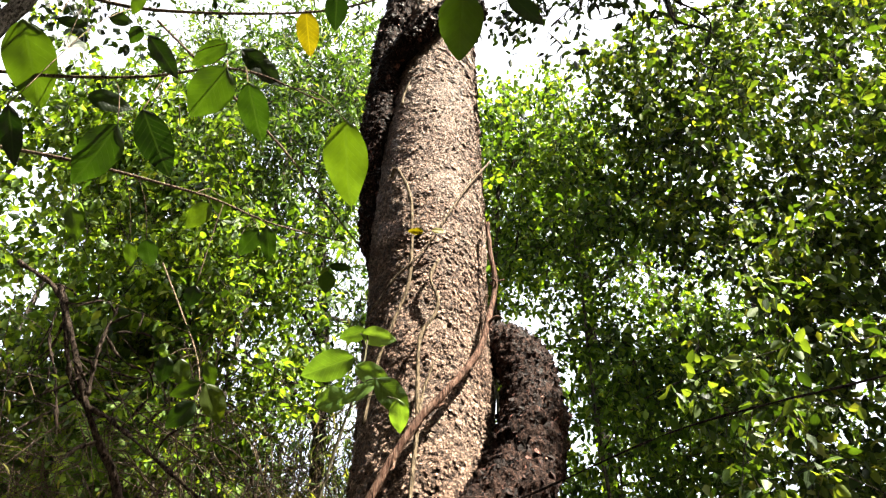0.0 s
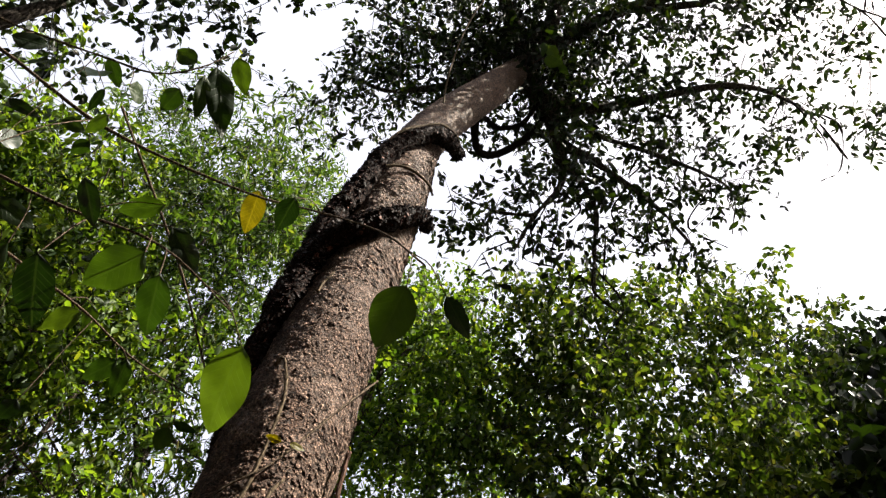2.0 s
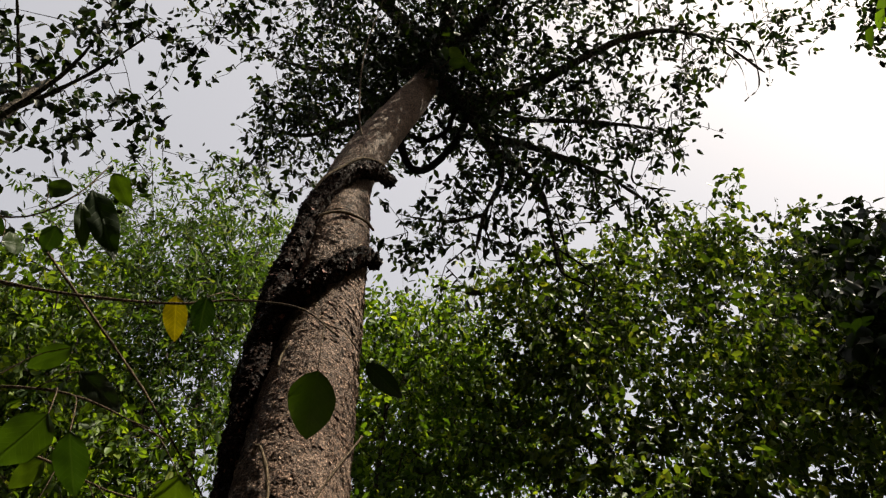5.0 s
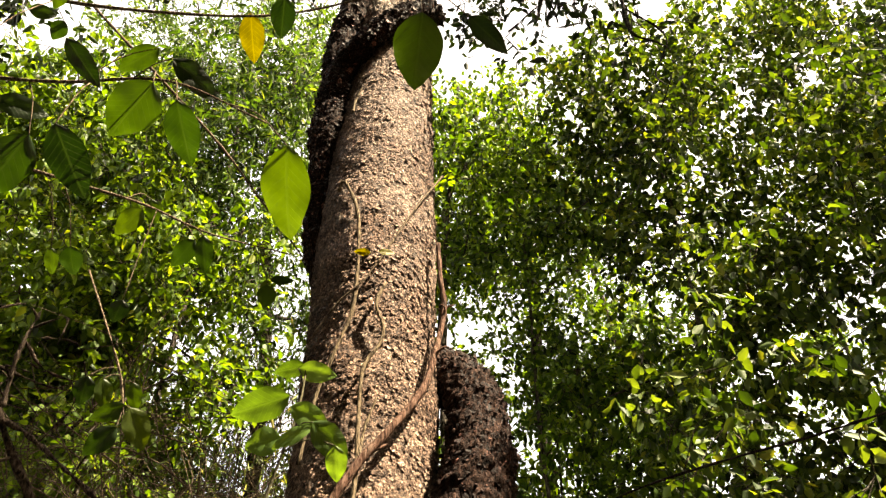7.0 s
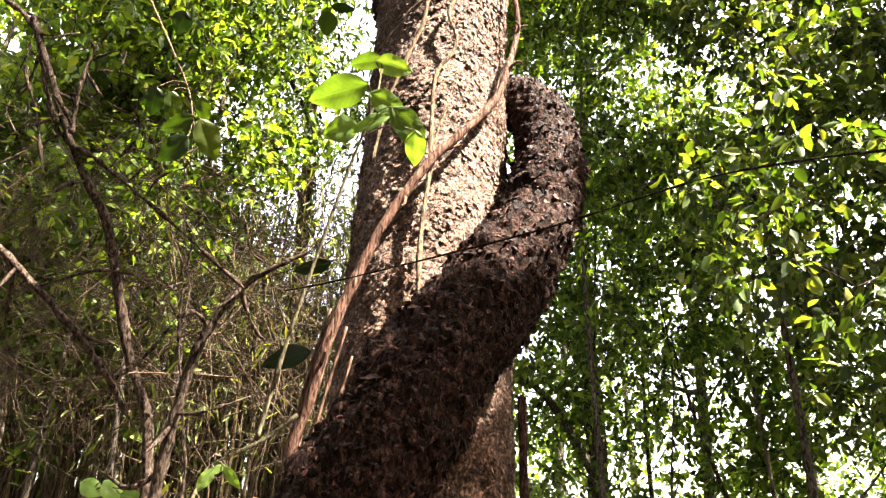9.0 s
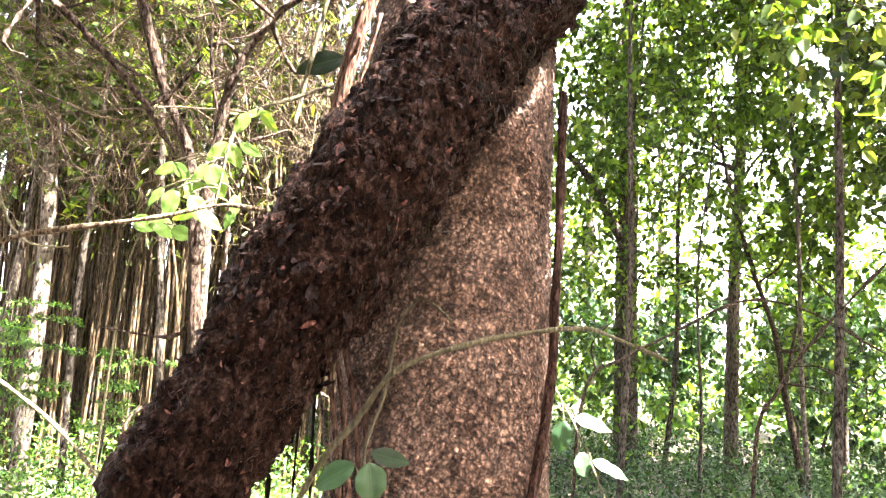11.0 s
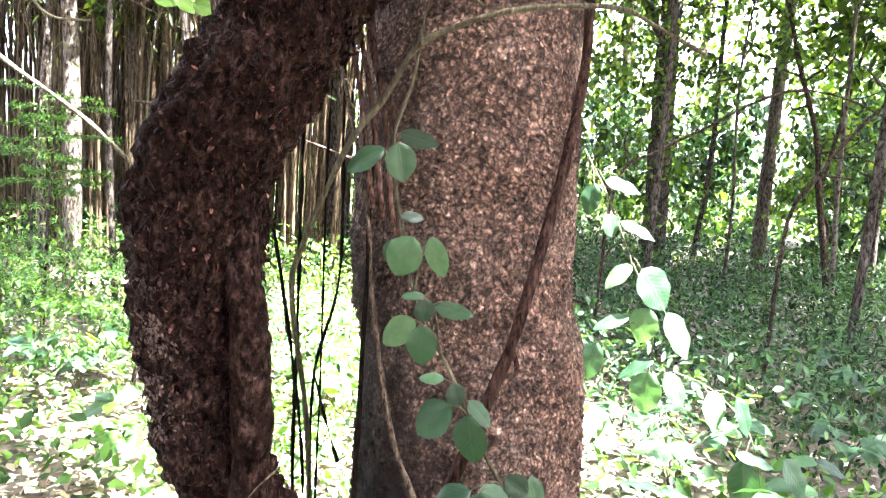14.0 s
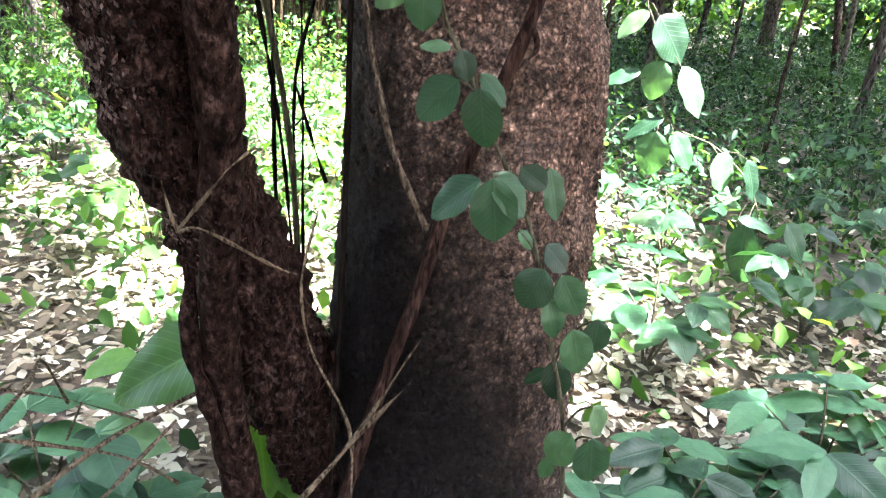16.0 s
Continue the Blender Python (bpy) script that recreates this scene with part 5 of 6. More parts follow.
FOREST = [
    # name label base lean height rad zlow spread clumps count reach leaf material seed
    ("broadleaf_tree", "leafy yellow-green young tree in full sun", (2.6, 4.9), (-0.2, -0.3), 9.3, 0.028, 3.0, 1.3, 230, 5, 0.42, 0.086, M_LEAF_YEL, 101),
    ("broadleaf_tree", "leafy yellow-green tree beside the sunny clearing", (4.3, 4.9), (0.1, -0.5), 10.2, 0.035, 2.7, 1.6, 300, 5, 0.45, 0.088, M_LEAF_YEL, 102),
    ("broadleaf_tree", "slender pale-barked tree with bright green leaves", (3.3, 8.2), (-0.25, 0.0), 10.6, 0.072, 2.3, 1.7, 190, 4, 0.55, 0.085, M_LEAF_SUN, 103),
    ("broadleaf_tree", "tall grey-barked tree with bright green crown", (2.1, 8.0), (-0.4, 0.0), 12.5, 0.12, 2.4, 1.8, 200, 4, 0.55, 0.085, M_LEAF_SUN, 104),
    ("sapling", "thin dark-stemmed sapling with green leaves", (2.6, 8.3), (0.2, 0.1), 7.0, 0.03, 2.3, 1.3, 80, 4, 0.5, 0.08, M_LEAF_SUN, 105),
    ("sapling", "thin leaning sapling with pale bark", (3.2, 6.3), (-0.5, 0.2), 6.0, 0.022, 2.2, 1.0, 70, 5, 0.42, 0.095, M_LEAF_SUN, 106),
    ("broadleaf_tree", "dense green tree behind the trunk", (0.7, 7.6), (0.1, -0.2), 11.5, 0.07, 2.2, 1.7, 180, 4, 0.5, 0.09, M_LEAF_SUN, 107),
    ("broadleaf_tree", "tall tree with airy bright green crown", (-1.2, 7.0), (-0.3, -0.4), 12.5, 0.09, 3.6, 1.8, 220, 5, 0.5, 0.085, M_LEAF_FINE, 108),
    ("broadleaf_tree", "feathery-leaved tree beyond the bamboo", (-3.0, 6.6), (0.3, -0.3), 12.0, 0.04, 3.2, 1.9, 260, 5, 0.5, 0.095, M_LEAF_FINE, 109),
    ("broadleaf_tree", "pale slender tree with green crown", (-2.87, 5.4), (-0.25, 0.1), 9.0, 0.055, 2.6, 1.4, 180, 5, 0.42, 0.105, M_LEAF_BRIGHT, 110),
    ("sapling", "thin pale sapling beside a slender tree", (-3.05, 5.35), (-0.1, 0.1), 5.5, 0.032, 2.6, 0.9, 80, 5, 0.4, 0.085, M_LEAF_SUN, 111),
    ("broadleaf_tree", "dark-leaved tree at the thicket's edge", (-4.3, 4.9), (0.3, -0.2), 9.0, 0.05, 1.6, 1.6, 110, 5, 0.45, 0.09, M_LEAF_BRIGHT, 112),
    ("broadleaf_tree", "tall tree whose dark leaves overhang the path", (-4.2, 2.4), (1.4, 0.4), 9.0, 0.12, 6.6, 1.6, 95, 3, 0.5, 0.085, M_LEAF_DARK, 113),
    ("broadleaf_tree", "dense dark green tree at the forest edge", (7.4, 9.5), (0, 0), 10.5, 0.08, 1.4, 1.9, 70, 4, 0.6, 0.1, M_LEAF_SUN, 115),
    ("sapling", "slender understory tree with green leaves", (1.4, 5.6), (-0.1, 0.2), 9.8, 0.024, 3.0, 1.0, 130, 5, 0.4, 0.075, M_LEAF_SUN, 116),
    ("sapling", "slender dark-stemmed tree in the thicket", (-1.55, 4.6), (-0.75, 0.2), 7.5, 0.022, 2.9, 1.1, 60, 5, 0.4, 0.08, M_LEAF_BRIGHT, 117),
    ("broadleaf_tree", "green tree beyond the bamboo thicket", (-5.8, 8.0), (0.3, 0), 11.0, 0.07, 2.0, 2.0, 70, 5, 0.55, 0.14, M_LEAF_SUN, 118),
    ("shrub", "leafy green understory shrub", (4.6, 8.8), (0.1, 0), 2.4, 0.02, 0.2, 1.1, 70, 4, 0.4, 0.10, M_HERB_SHADE, 120),
    ("shrub", "leafy green understory shrub", (1.6, 10.8), (0.1, 0), 2.0, 0.02, 0.2, 1.2, 70, 4, 0.4, 0.11, M_HERB_SHADE, 121),
    ("shrub", "leafy green understory shrub", (6.6, 8.2), (0.1, 0), 2.4, 0.02, 0.2, 1.2, 70, 4, 0.4, 0.11, M_HERB_SHADE, 122),
    ("shrub", "leafy green understory shrub", (3.6, 11.2), (0.1, 0), 2.0, 0.02, 0.2, 1.2, 70, 4, 0.4, 0.12, M_HERB_SHADE, 123),
    ("shrub", "leafy green understory shrub", (6.0, 12.0), (0.1, 0), 2.4, 0.02, 0.2, 1.4, 80, 4, 0.45, 0.13, M_HERB_SHADE, 124),
    ("shrub", "leafy green understory shrub", (-0.2, 10.4), (0.1, 0), 2.0, 0.02, 0.2, 1.2, 70, 4, 0.4, 0.11, M_HERB_SHADE, 125),
    ("shrub", "leafy green understory shrub", (5.4, 6.4), (0.1, 0), 1.8, 0.02, 0.2, 0.9, 60, 4, 0.4, 0.1, M_HERB_SHADE, 126),
    ("sapling", "slim pole-like sapling with scattered leaves", (1.75, 6.9), (0.1, 0.1), 6.5, 0.022, 0.8, 0.9, 60, 4, 0.45, 0.075, M_LEAF_SUN, 140),
    ("sapling", "slim pole-like sapling with scattered leaves", (4.0, 7.2), (-0.2, 0.1), 7.0, 0.025, 0.8, 1.0, 60, 4, 0.45, 0.075, M_LEAF_SUN, 141),
    ("sapling", "slim pole-like sapling with scattered leaves", (6.2, 7.0), (-0.1, 0.1), 6.5, 0.025, 0.8, 1.1, 70, 4, 0.45, 0.08, M_LEAF_YEL, 143),
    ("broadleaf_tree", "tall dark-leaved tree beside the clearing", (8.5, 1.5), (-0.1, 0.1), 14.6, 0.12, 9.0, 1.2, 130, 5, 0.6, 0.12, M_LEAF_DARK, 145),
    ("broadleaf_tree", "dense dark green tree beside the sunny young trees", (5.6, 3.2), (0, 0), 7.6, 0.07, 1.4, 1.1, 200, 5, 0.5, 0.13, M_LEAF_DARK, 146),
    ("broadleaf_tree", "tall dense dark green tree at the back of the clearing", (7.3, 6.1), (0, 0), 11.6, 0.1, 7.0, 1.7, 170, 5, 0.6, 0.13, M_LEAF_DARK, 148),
    # Out of view; added so its crown shades the near ground on the right.
    ("broadleaf_tree", "unseen dense dark green tree added to shade the clearing floor", (5.2, 0.6), (0, 0), 7.4, 0.07, 1.4, 1.1, 110, 5, 0.5, 0.21, M_LEAF_DARK, 147),
    # Out of view; added to keep the sun off the lower trunk and vine.
    ("broadleaf_tree", "unseen dense tree added beside the path to shade the trunk", (2.96, -0.7), (-0.1, 0.05), 7.05, 0.08, 2.0, 0.9, 420, 5, 0.42, 0.15, M_LEAF_SUN, 430),
    # Five trees behind the camera, added only to block skylight.
    ("broadleaf_tree", "unseen dense tree added behind the path to block skylight", (-2.5, -1.6), (0.2, 0), 9.5, 0.1, 1.6, 1.9, 110, 5, 0.6, 0.25, M_LEAF_DARK, 131),
    ("broadleaf_tree", "unseen dense tree added behind the path to block skylight", (-0.5, -2.9), (0.1, 0), 9.0, 0.1, 1.2, 2.0, 110, 5, 0.6, 0.25, M_LEAF_DARK, 132),
    ("broadleaf_tree", "unseen dense tree added behind the path to block skylight", (1.6, -4.0), (0.1, 0), 10.0, 0.1, 1.2, 2.0, 110, 5, 0.6, 0.25, M_LEAF_DARK, 133),
    ("broadleaf_tree", "unseen dense tree added behind the path to block skylight", (-4.5, -0.5), (0.1, 0), 10.0, 0.1, 1.2, 2.0, 110, 5, 0.6, 0.25, M_LEAF_DARK, 134),
    ("broadleaf_tree", "unseen dense tree added behind the path to block skylight", (-4.0, -5.4), (0.1, 0), 11.0, 0.1, 1.2, 2.2, 110, 5, 0.6, 0.25, M_LEAF_DARK, 135),
    # Two young trees out of view, added to cut sky fill on the trunk.
    ("broadleaf_tree", "unseen dense young tree added behind the path to block skylight", (1.7, -1.9), (0, 0), 6.6, 0.06, 1.0, 1.0, 95, 5, 0.5, 0.24, M_LEAF_DARK, 151),
    ("broadleaf_tree", "unseen dense young tree added behind the path to block skylight", (-3.1, -0.3), (0, 0), 6.6, 0.06, 0.8, 1.1, 95, 5, 0.5, 0.24, M_LEAF_DARK, 152),
    ("broadleaf_tree", "tall full-crowned green tree behind the trunk", (-1.75, 5.7), (-0.2, -0.2), 10.7, 0.032, 6.2, 1.8, 150, 5, 0.5, 0.1, M_LEAF_FINE, 160),
    ("broadleaf_tree", "bright green young tree behind the dry thicket", (-2.3, 4.9), (-0.1, 0), 6.6, 0.02, 3.3, 1.2, 120, 5, 0.42, 0.075, M_LEAF_BRIGHT, 164),
    # Out of view; its place is chosen so its shadow falls on the right-hand herbs.
    ("broadleaf_tree", "unseen dense dark young tree added to shade the clearing floor", (4.8, 2.7), (0, 0), 6.6, 0.05, 3.0, 0.9, 120, 5, 0.45, 0.16, M_LEAF_DARK, 165),
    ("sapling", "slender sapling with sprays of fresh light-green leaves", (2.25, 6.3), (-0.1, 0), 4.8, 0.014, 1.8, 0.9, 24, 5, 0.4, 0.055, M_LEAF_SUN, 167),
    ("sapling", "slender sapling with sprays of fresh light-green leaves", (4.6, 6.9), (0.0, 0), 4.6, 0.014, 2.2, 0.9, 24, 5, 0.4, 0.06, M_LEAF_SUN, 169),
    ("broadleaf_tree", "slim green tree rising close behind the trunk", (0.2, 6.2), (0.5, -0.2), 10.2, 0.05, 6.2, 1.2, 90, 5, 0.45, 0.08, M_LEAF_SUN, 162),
    # Added left of the view to hold skylight off the trunk's left side.
    ("broadleaf_tree", "dense dark tree added beside the path to block skylight", (-3.6, 0.9), (0.1, 0), 5.6, 0.08, 1.6, 1.3, 160, 5, 0.5, 0.17, M_LEAF_DARK, 163),
    ("broadleaf_tree", "green tree deep in the forest", (5.4, 9.8), (0, 0), 10.5, 0.045, 1.4, 2.0, 75, 4, 0.6, 0.1, M_LEAF_SUN, 119),
]
for nm, lb, base, lean, h, rad, zl, sp, cl, ct, rch, lf, mt, sd in FOREST:
    forest_tree(nm, lb, base, lean, h, rad, zl, sp, cl, ct, rch, lf, mt, sd, bark=M_BARKPALE if "pale" in lb else None, droop=0.5, ratio=0.56 if mt != M_LEAF_FINE else 0.3)


def frond_sapling(base, height, fronds, seed):
    """Thin sapling with flat sprays of tiny paired leaflets."""
    r = np.random.default_rng(seed)
    z = ground_height(*base) - 0.02
    own = thing("feathery_sapling", (*base, z), "thin sapling with flat feathery light-green fronds", "sapling", "feathery saplings")
    sub("stem", tube([(*base, z, 0.012), (base[0] + 0.05, base[1], z + height * 0.6, 0.009), (base[0] + 0.1, base[1], z + height, 0.004)], 20, 6), M_BARK2, own)
    for k in range(fronds):
        h = height * (0.55 + 0.45 * k / fronds)
        a = r.uniform(0, 2 * np.pi)
        L = r.uniform(0.3, 0.55)
        u = np.linspace(0.12, 1, 9)
        C = np.array([base[0] + 0.08, base[1], z + h]) + np.outer(u * L, [math.cos(a), math.sin(a), 0.12]) - np.outer(u ** 2, [0, 0, 0.12 * L])
        spots = []
        for i, c in enumerate(C):
            for sgn in (-1, 1):
                side = np.array([-math.sin(a), math.cos(a), 0.0]) * sgn * 0.11 * (1.15 - u[i])
                spots.append(c + side * np.linspace(0.15, 1, 8)[:, None] + r.normal(size=(8, 3)) * 0.006)
        S = np.vstack(spots)
        sub("rachis", tube([(*C[0], 0.003), (*C[4], 0.002), (*C[8], 0.001)], 8, 4, cap=False), M_GREENVINE, own)
        tagged(sub("frond", leaf_cloud(S, 0.03 * r.uniform(0.8, 1.2, len(S)), 0.42, 0.0, (0, 0, 3), r), M_HERB, own), kind="stuff")


for k, (b, h, c) in enumerate((((-2.45, 4.3), 1.35, 12), ((-2.0, 4.6), 1.2, 9), ((-2.9, 4.9), 1.5, 10), ((-1.75, 4.0), 0.6, 9), ((-2.3, 3.6), 0.55, 9), ((-1.3, 4.4), 0.6, 8), ((-2.75, 3.9), 0.6, 8), ((-1.5, 3.4), 0.45, 8))):
    frond_sapling(b, h, c, 300 + k)


# ---- far woods all round, as one mass of trunks and leaves ----
def far_woods():
    r = np.random.default_rng(77)
    stems, spots = [], []
    for _ in range(30):
        a = r.uniform(-1.5, 1.5)
        d = r.uniform(12, 26)
        x, y = d * math.sin(a), d * math.cos(a)
        h = r.uniform(7, 12)
        k = r.uniform(0.05, 0.14)
        stems.append(tube([(x, y, -0.1, k), (x + r.normal() * 0.3, y, h * 0.5, k * 0.8), (x + r.normal() * 0.6, y, h, k * 0.3)], 8, 6, cap=False))
        c = np.array([x, y, h * 0.62]) + r.normal(size=(48, 3)) * np.array([1.1, 1.1, h * 0.2])
        spots.append((c[:, None] + r.normal(size=(48, 11, 3)) * 0.32).reshape(-1, 3))
    own = thing("far_woods", (0, 12, 0), "distant forest of slender trunks and green crowns", "forest", kind="stuff")
    tagged(sub("trunks", joined(stems), M_BARK2, own), kind="stuff")
    S = np.vstack(spots)
    S = S[S[:, 2] > 0.6]
    tagged(sub("foliage", leaf_cloud(S, 0.17 * r.uniform(0.7, 1.3, len(S)), 0.55, 0.5, None, r), M_LEAF_SUN, own), kind="stuff")
    a, d = r.uniform(-0.2, 1.1, 560), r.uniform(13, 21, 560)
    c = np.stack([d * np.sin(a), d * np.cos(a), 0.2 + 4.6 * r.random(560) ** 1.4], 1)
    S = (c[:, None] + r.normal(size=(560, 30, 3)) * 0.36).reshape(-1, 3)
    tagged(sub("understory", leaf_cloud(S, 0.14 * r.uniform(0.7, 1.3, len(S)), 0.55, 0.5, None, r), M_LEAF_BRIGHT, own, "light green understory foliage"), kind="stuff")


far_woods()


# ---- bamboo thicket and dry tangle ----
def bamboo():
    r = np.random.default_rng(41)
    own = thing("bamboo_thicket", (-2.6, 7.2, 0), "dense thicket of thin brown bamboo stems with narrow leaves", "bamboo", kind="stuff")
    culms, spots, near = [], [], 0
    for _ in range(820):
        x, y = r.uniform(-5.2, -0.35), r.uniform(6.0, 10.5)
        h = r.uniform(3.0, 5.6)
        k = r.uniform(0.008, 0.019)
        lx, ly = r.normal() * 0.25, r.normal() * 0.2
        stem = (tube([(x, y, -0.05, k), (x + lx * 0.3, y + ly * 0.3, h * 0.5, k * 0.85), (x + lx, y + ly, h * 0.85, k * 0.5), (x + lx * 2.2, y + ly * 2, h, k * 0.2)], 9, 6, cap=False))
        if y < 7.9 and x > -4.2 and near < 180:
            near += 1
            sub("culm", stem, M_CULM, own)
        else:
            culms.append(stem)
        for _ in range(8):
            u = r.uniform(0.62, 1.05)
            c = np.array([x + lx * u, y + ly * u, h * u])
            e = c + np.array([r.normal() * 0.45, r.normal() * 0.45, r.uniform(-0.1, 0.3)])
            culms.append(tube([(*c, 0.004), (*e, 0.002)], 2, 3, cap=False))
            spots.append(e + r.normal(size=(6 if x > -2.4 else 3, 3)) * 0.16)
    tagged(sub("culms", joined(culms), M_CULM, own), kind="stuff")
    S = np.vstack(spots)
    tagged(sub("leaves", leaf_cloud(S, 0.12 * r.uniform(0.6, 1.3, len(S)), 0.16, 0.6, None, r), M_LEAF_BAMBOO, own), kind="stuff")


bamboo()


def tangle():
    """Dry wiry twigs left of the tree."""
    r = np.random.default_rng(43)
    out, spots = [], []
    for _ in range(1050):
        c = np.array([r.uniform(-2.8, -0.45), r.uniform(2.7, 4.8), 0.0])
        c[2] = r.uniform(2.2, 3.5) - 0.25 * abs(c[0] + 1.4)
        d = unit(r.normal(size=3) * np.array([1, 0.7, 0.9]))
        L = r.uniform(0.3, 0.9)
        m = c + d * L * 0.5 + r.normal(size=3) * 0.08
        e = c + d * L + r.normal(size=3) * 0.12
        k = r.uniform(0.0015, 0.0045)
        out.append(tube([(*c, k), (*m, k * 0.8), (*e, k * 0.4)], 6, 3, cap=False))
        spots.append(e + r.normal(size=(1, 3)) * 0.15)
    own = thing("dry_thicket", (-1.5, 3.7, 0), "wiry tangle of dry brown twigs with sparse leaves", "thicket", kind="stuff")
    tagged(sub("twigs", joined(out), M_TWIG, own), kind="stuff")
    S = np.vstack(spots)
    tagged(sub("leaves", leaf_cloud(S, 0.05 * r.uniform(0.5, 1.4, len(S)), 0.24, 0.5, None, r), M_LEAF_BAMBOO, own), kind="stuff")


tangle()
BRANCHES = [
    ([(-1.9, 2.5, 3.65), (-1.65, 2.5, 3.45), (-1.44, 2.5, 3.0), (-1.24, 2.5, 2.86), (-0.92, 2.42, 2.61), (-0.63, 2.4, 2.38)], 0.011, 0.006),
    ([(-1.66, 2.5, 3.5), (-1.4, 2.5, 2.99), (-1.3, 2.55, 2.8), (-1.21, 2.6, 2.656), (-1.05, 2.65, 2.2), (-0.93, 2.7, 1.877), (-0.85, 2.75, 1.0), (-0.8, 2.8, -0.02)], 0.012, 0.022),
    ([(-1.38, 2.5, 3.4), (-1.4, 2.5, 3.2), (-1.38, 2.5, 2.98)], 0.006, 0.01),
    ([(-0.42, 2.4, 2.53), (-0.55, 2.4, 2.45), (-0.66, 2.45, 2.38), (-0.78, 2.5, 2.15), (-0.86, 2.6, 1.6)], 0.006, 0.02),
    ([(-1.6, 2.2, 2.6), (-1.32, 2.2, 2.385), (-1.0, 2.2, 2.107), (-0.85, 2.3, 1.9)], 0.014, 0.008),
    ([(-1.58, 2.4, 3.5), (-1.56, 2.4, 3.2), (-1.47, 2.4, 3.0), (-1.385, 2.4, 2.766)], 0.004, 0.004),
    ([(-0.893, 2.6, 2.65), (-0.88, 2.6, 2.3), (-0.8, 2.6, 1.95), (-0.76, 2.6, 1.7), (-0.76, 2.6, 0.9), (-0.75, 2.6, -0.02)], 0.005, 0.009),
]
GLADE = [
    ([(2.95, 4.6, 2.3), (2.592, 4.6, 1.915), (2.232, 4.6, 1.494), (2.055, 4.6, 1.205), (1.943, 4.6, 0.955), (1.93, 4.6, 0.0)], 0.007, 0.014),
    ([(0.9, 4.85, 0.0), (0.93, 4.8, 1.1), (1.168, 4.8, 1.337), (1.44, 4.8, 1.501), (1.881, 4.8, 1.75), (2.276, 4.8, 1.746), (2.758, 4.8, 1.534), (3.2, 4.8, 1.3)], 0.012, 0.005),
    ([(3.488, 6.9, -0.02), (3.231, 6.9, 1.095), (3.14, 6.9, 1.576), (2.895, 6.9, 2.228), (2.675, 6.9, 2.912), (2.512, 6.9, 3.6)], 0.034, 0.014),
    ([(3.231, 6.9, 1.095), (3.355, 6.9, 1.88), (3.451, 6.9, 2.459), (3.6, 6.9, 3.2)], 0.018, 0.008),
]
for k, (P, a, b) in enumerate(GLADE):
    branched("bare_branch", stem_of(P, a, b), M_BRANCH, "thin crooked branch in the glade", "branch", 8, 0.5, 450 + k, 50, 8, 0.01, "bare branches")
for k, (P, a, b) in enumerate(BRANCHES):
    branched("bare_branch", stem_of(P, a, b), M_BRANCH, "crooked bare brown branch in the dry thicket", "branch", 7, 0.3, 400 + k, 50, 8, 0.01, "bare branches")


# ---- undergrowth, litter and low plants ----
def scatter(name, label, category, n, xr, yr, leaf, mat, seed, height=0.0, ratio=0.5, flat=False, hole=0.0, clump=1, spread=0.1):
    r = np.random.default_rng(seed)
    c = np.stack([r.uniform(*xr, n), r.uniform(*yr, n)], 1)
    c = np.repeat(c, clump, 0) + r.normal(size=(n * clump, 2)) * spread
    if hole:
        c = c[np.hypot(c[:, 0], c[:, 1] - 1.14) > hole]
    z = np.array([ground_height(x, y) for x, y in c])
    up = r.random(len(c)) ** 1.3 * height
    C = np.column_stack([c, z + 0.006 + up])
    V, F = leaf_cloud(C, leaf * r.uniform(0.5, 1.4, len(C)), ratio, 0.0, (0, 0, 1.6 if flat else 1.3), r)
    if flat:
        V[:, 2] = np.maximum(V[:, 2] * 0.6 + np.repeat(z, 6) * 0.4 + 0.004, np.repeat(z, 6) + 0.003)
    ob = new(name, mesh_data(name, V, F, mat))
    return tagged(ob, label, category, kind="stuff")


scatter("leaf_litter", "dry pale brown fallen leaves on the forest floor", "litter", 14000, (-4, 0.9), (1.2, 8), 0.055, M_LITTER, 61, 0.012, 0.5, True)
scatter("leaf_litter", "thin scatter of fallen leaves under the shaded herbs", "litter", 2600, (0.9, 6), (1.2, 8), 0.055, M_LITTER, 67, 0.012, 0.5, True)
scatter("leaf_litter", "dry fallen leaves round the tree's foot", "litter", 14000, (-1.6, 1.8), (0.3, 2.6), 0.042, M_LITTER, 62, 0.01, 0.5, True, 0.22)
scatter("undergrowth", "low green herbs covering the forest floor", "undergrowth", 1250, (-4.5, 0.3), (2.4, 9.5), 0.045, M_HERB, 63, 0.5, 0.4, False, 0.4, 26, 0.12)
scatter("undergrowth", "low blue-green herbs in the shade of the trees", "undergrowth", 2300, (0.5, 6.5), (2.9, 9.5), 0.047, M_HERB_SHADE, 66, 0.45, 0.45, False, 0.4, 24, 0.1)
scatter("undergrowth", "fresh green undergrowth behind the tree", "undergrowth", 150, (-1.1, 0.25), (2.0, 4.2), 0.05, M_HERB, 67, 0.4, 0.55, False, 0.0, 8, 0.12)
scatter("undergrowth", "distant green undergrowth between the trunks", "undergrowth", 1700, (-11, 15), (9.0, 24), 0.15, M_HERB, 65, 0.8, 0.55, False, 0.0, 9, 0.3)
scatter("undergrowth", "sparse green seedlings near the tree", "undergrowth", 110, (-1.7, 1.9), (1.6, 3.0), 0.06, M_HERB, 64, 0.24, 0.55, False, 0.35, 10, 0.08)


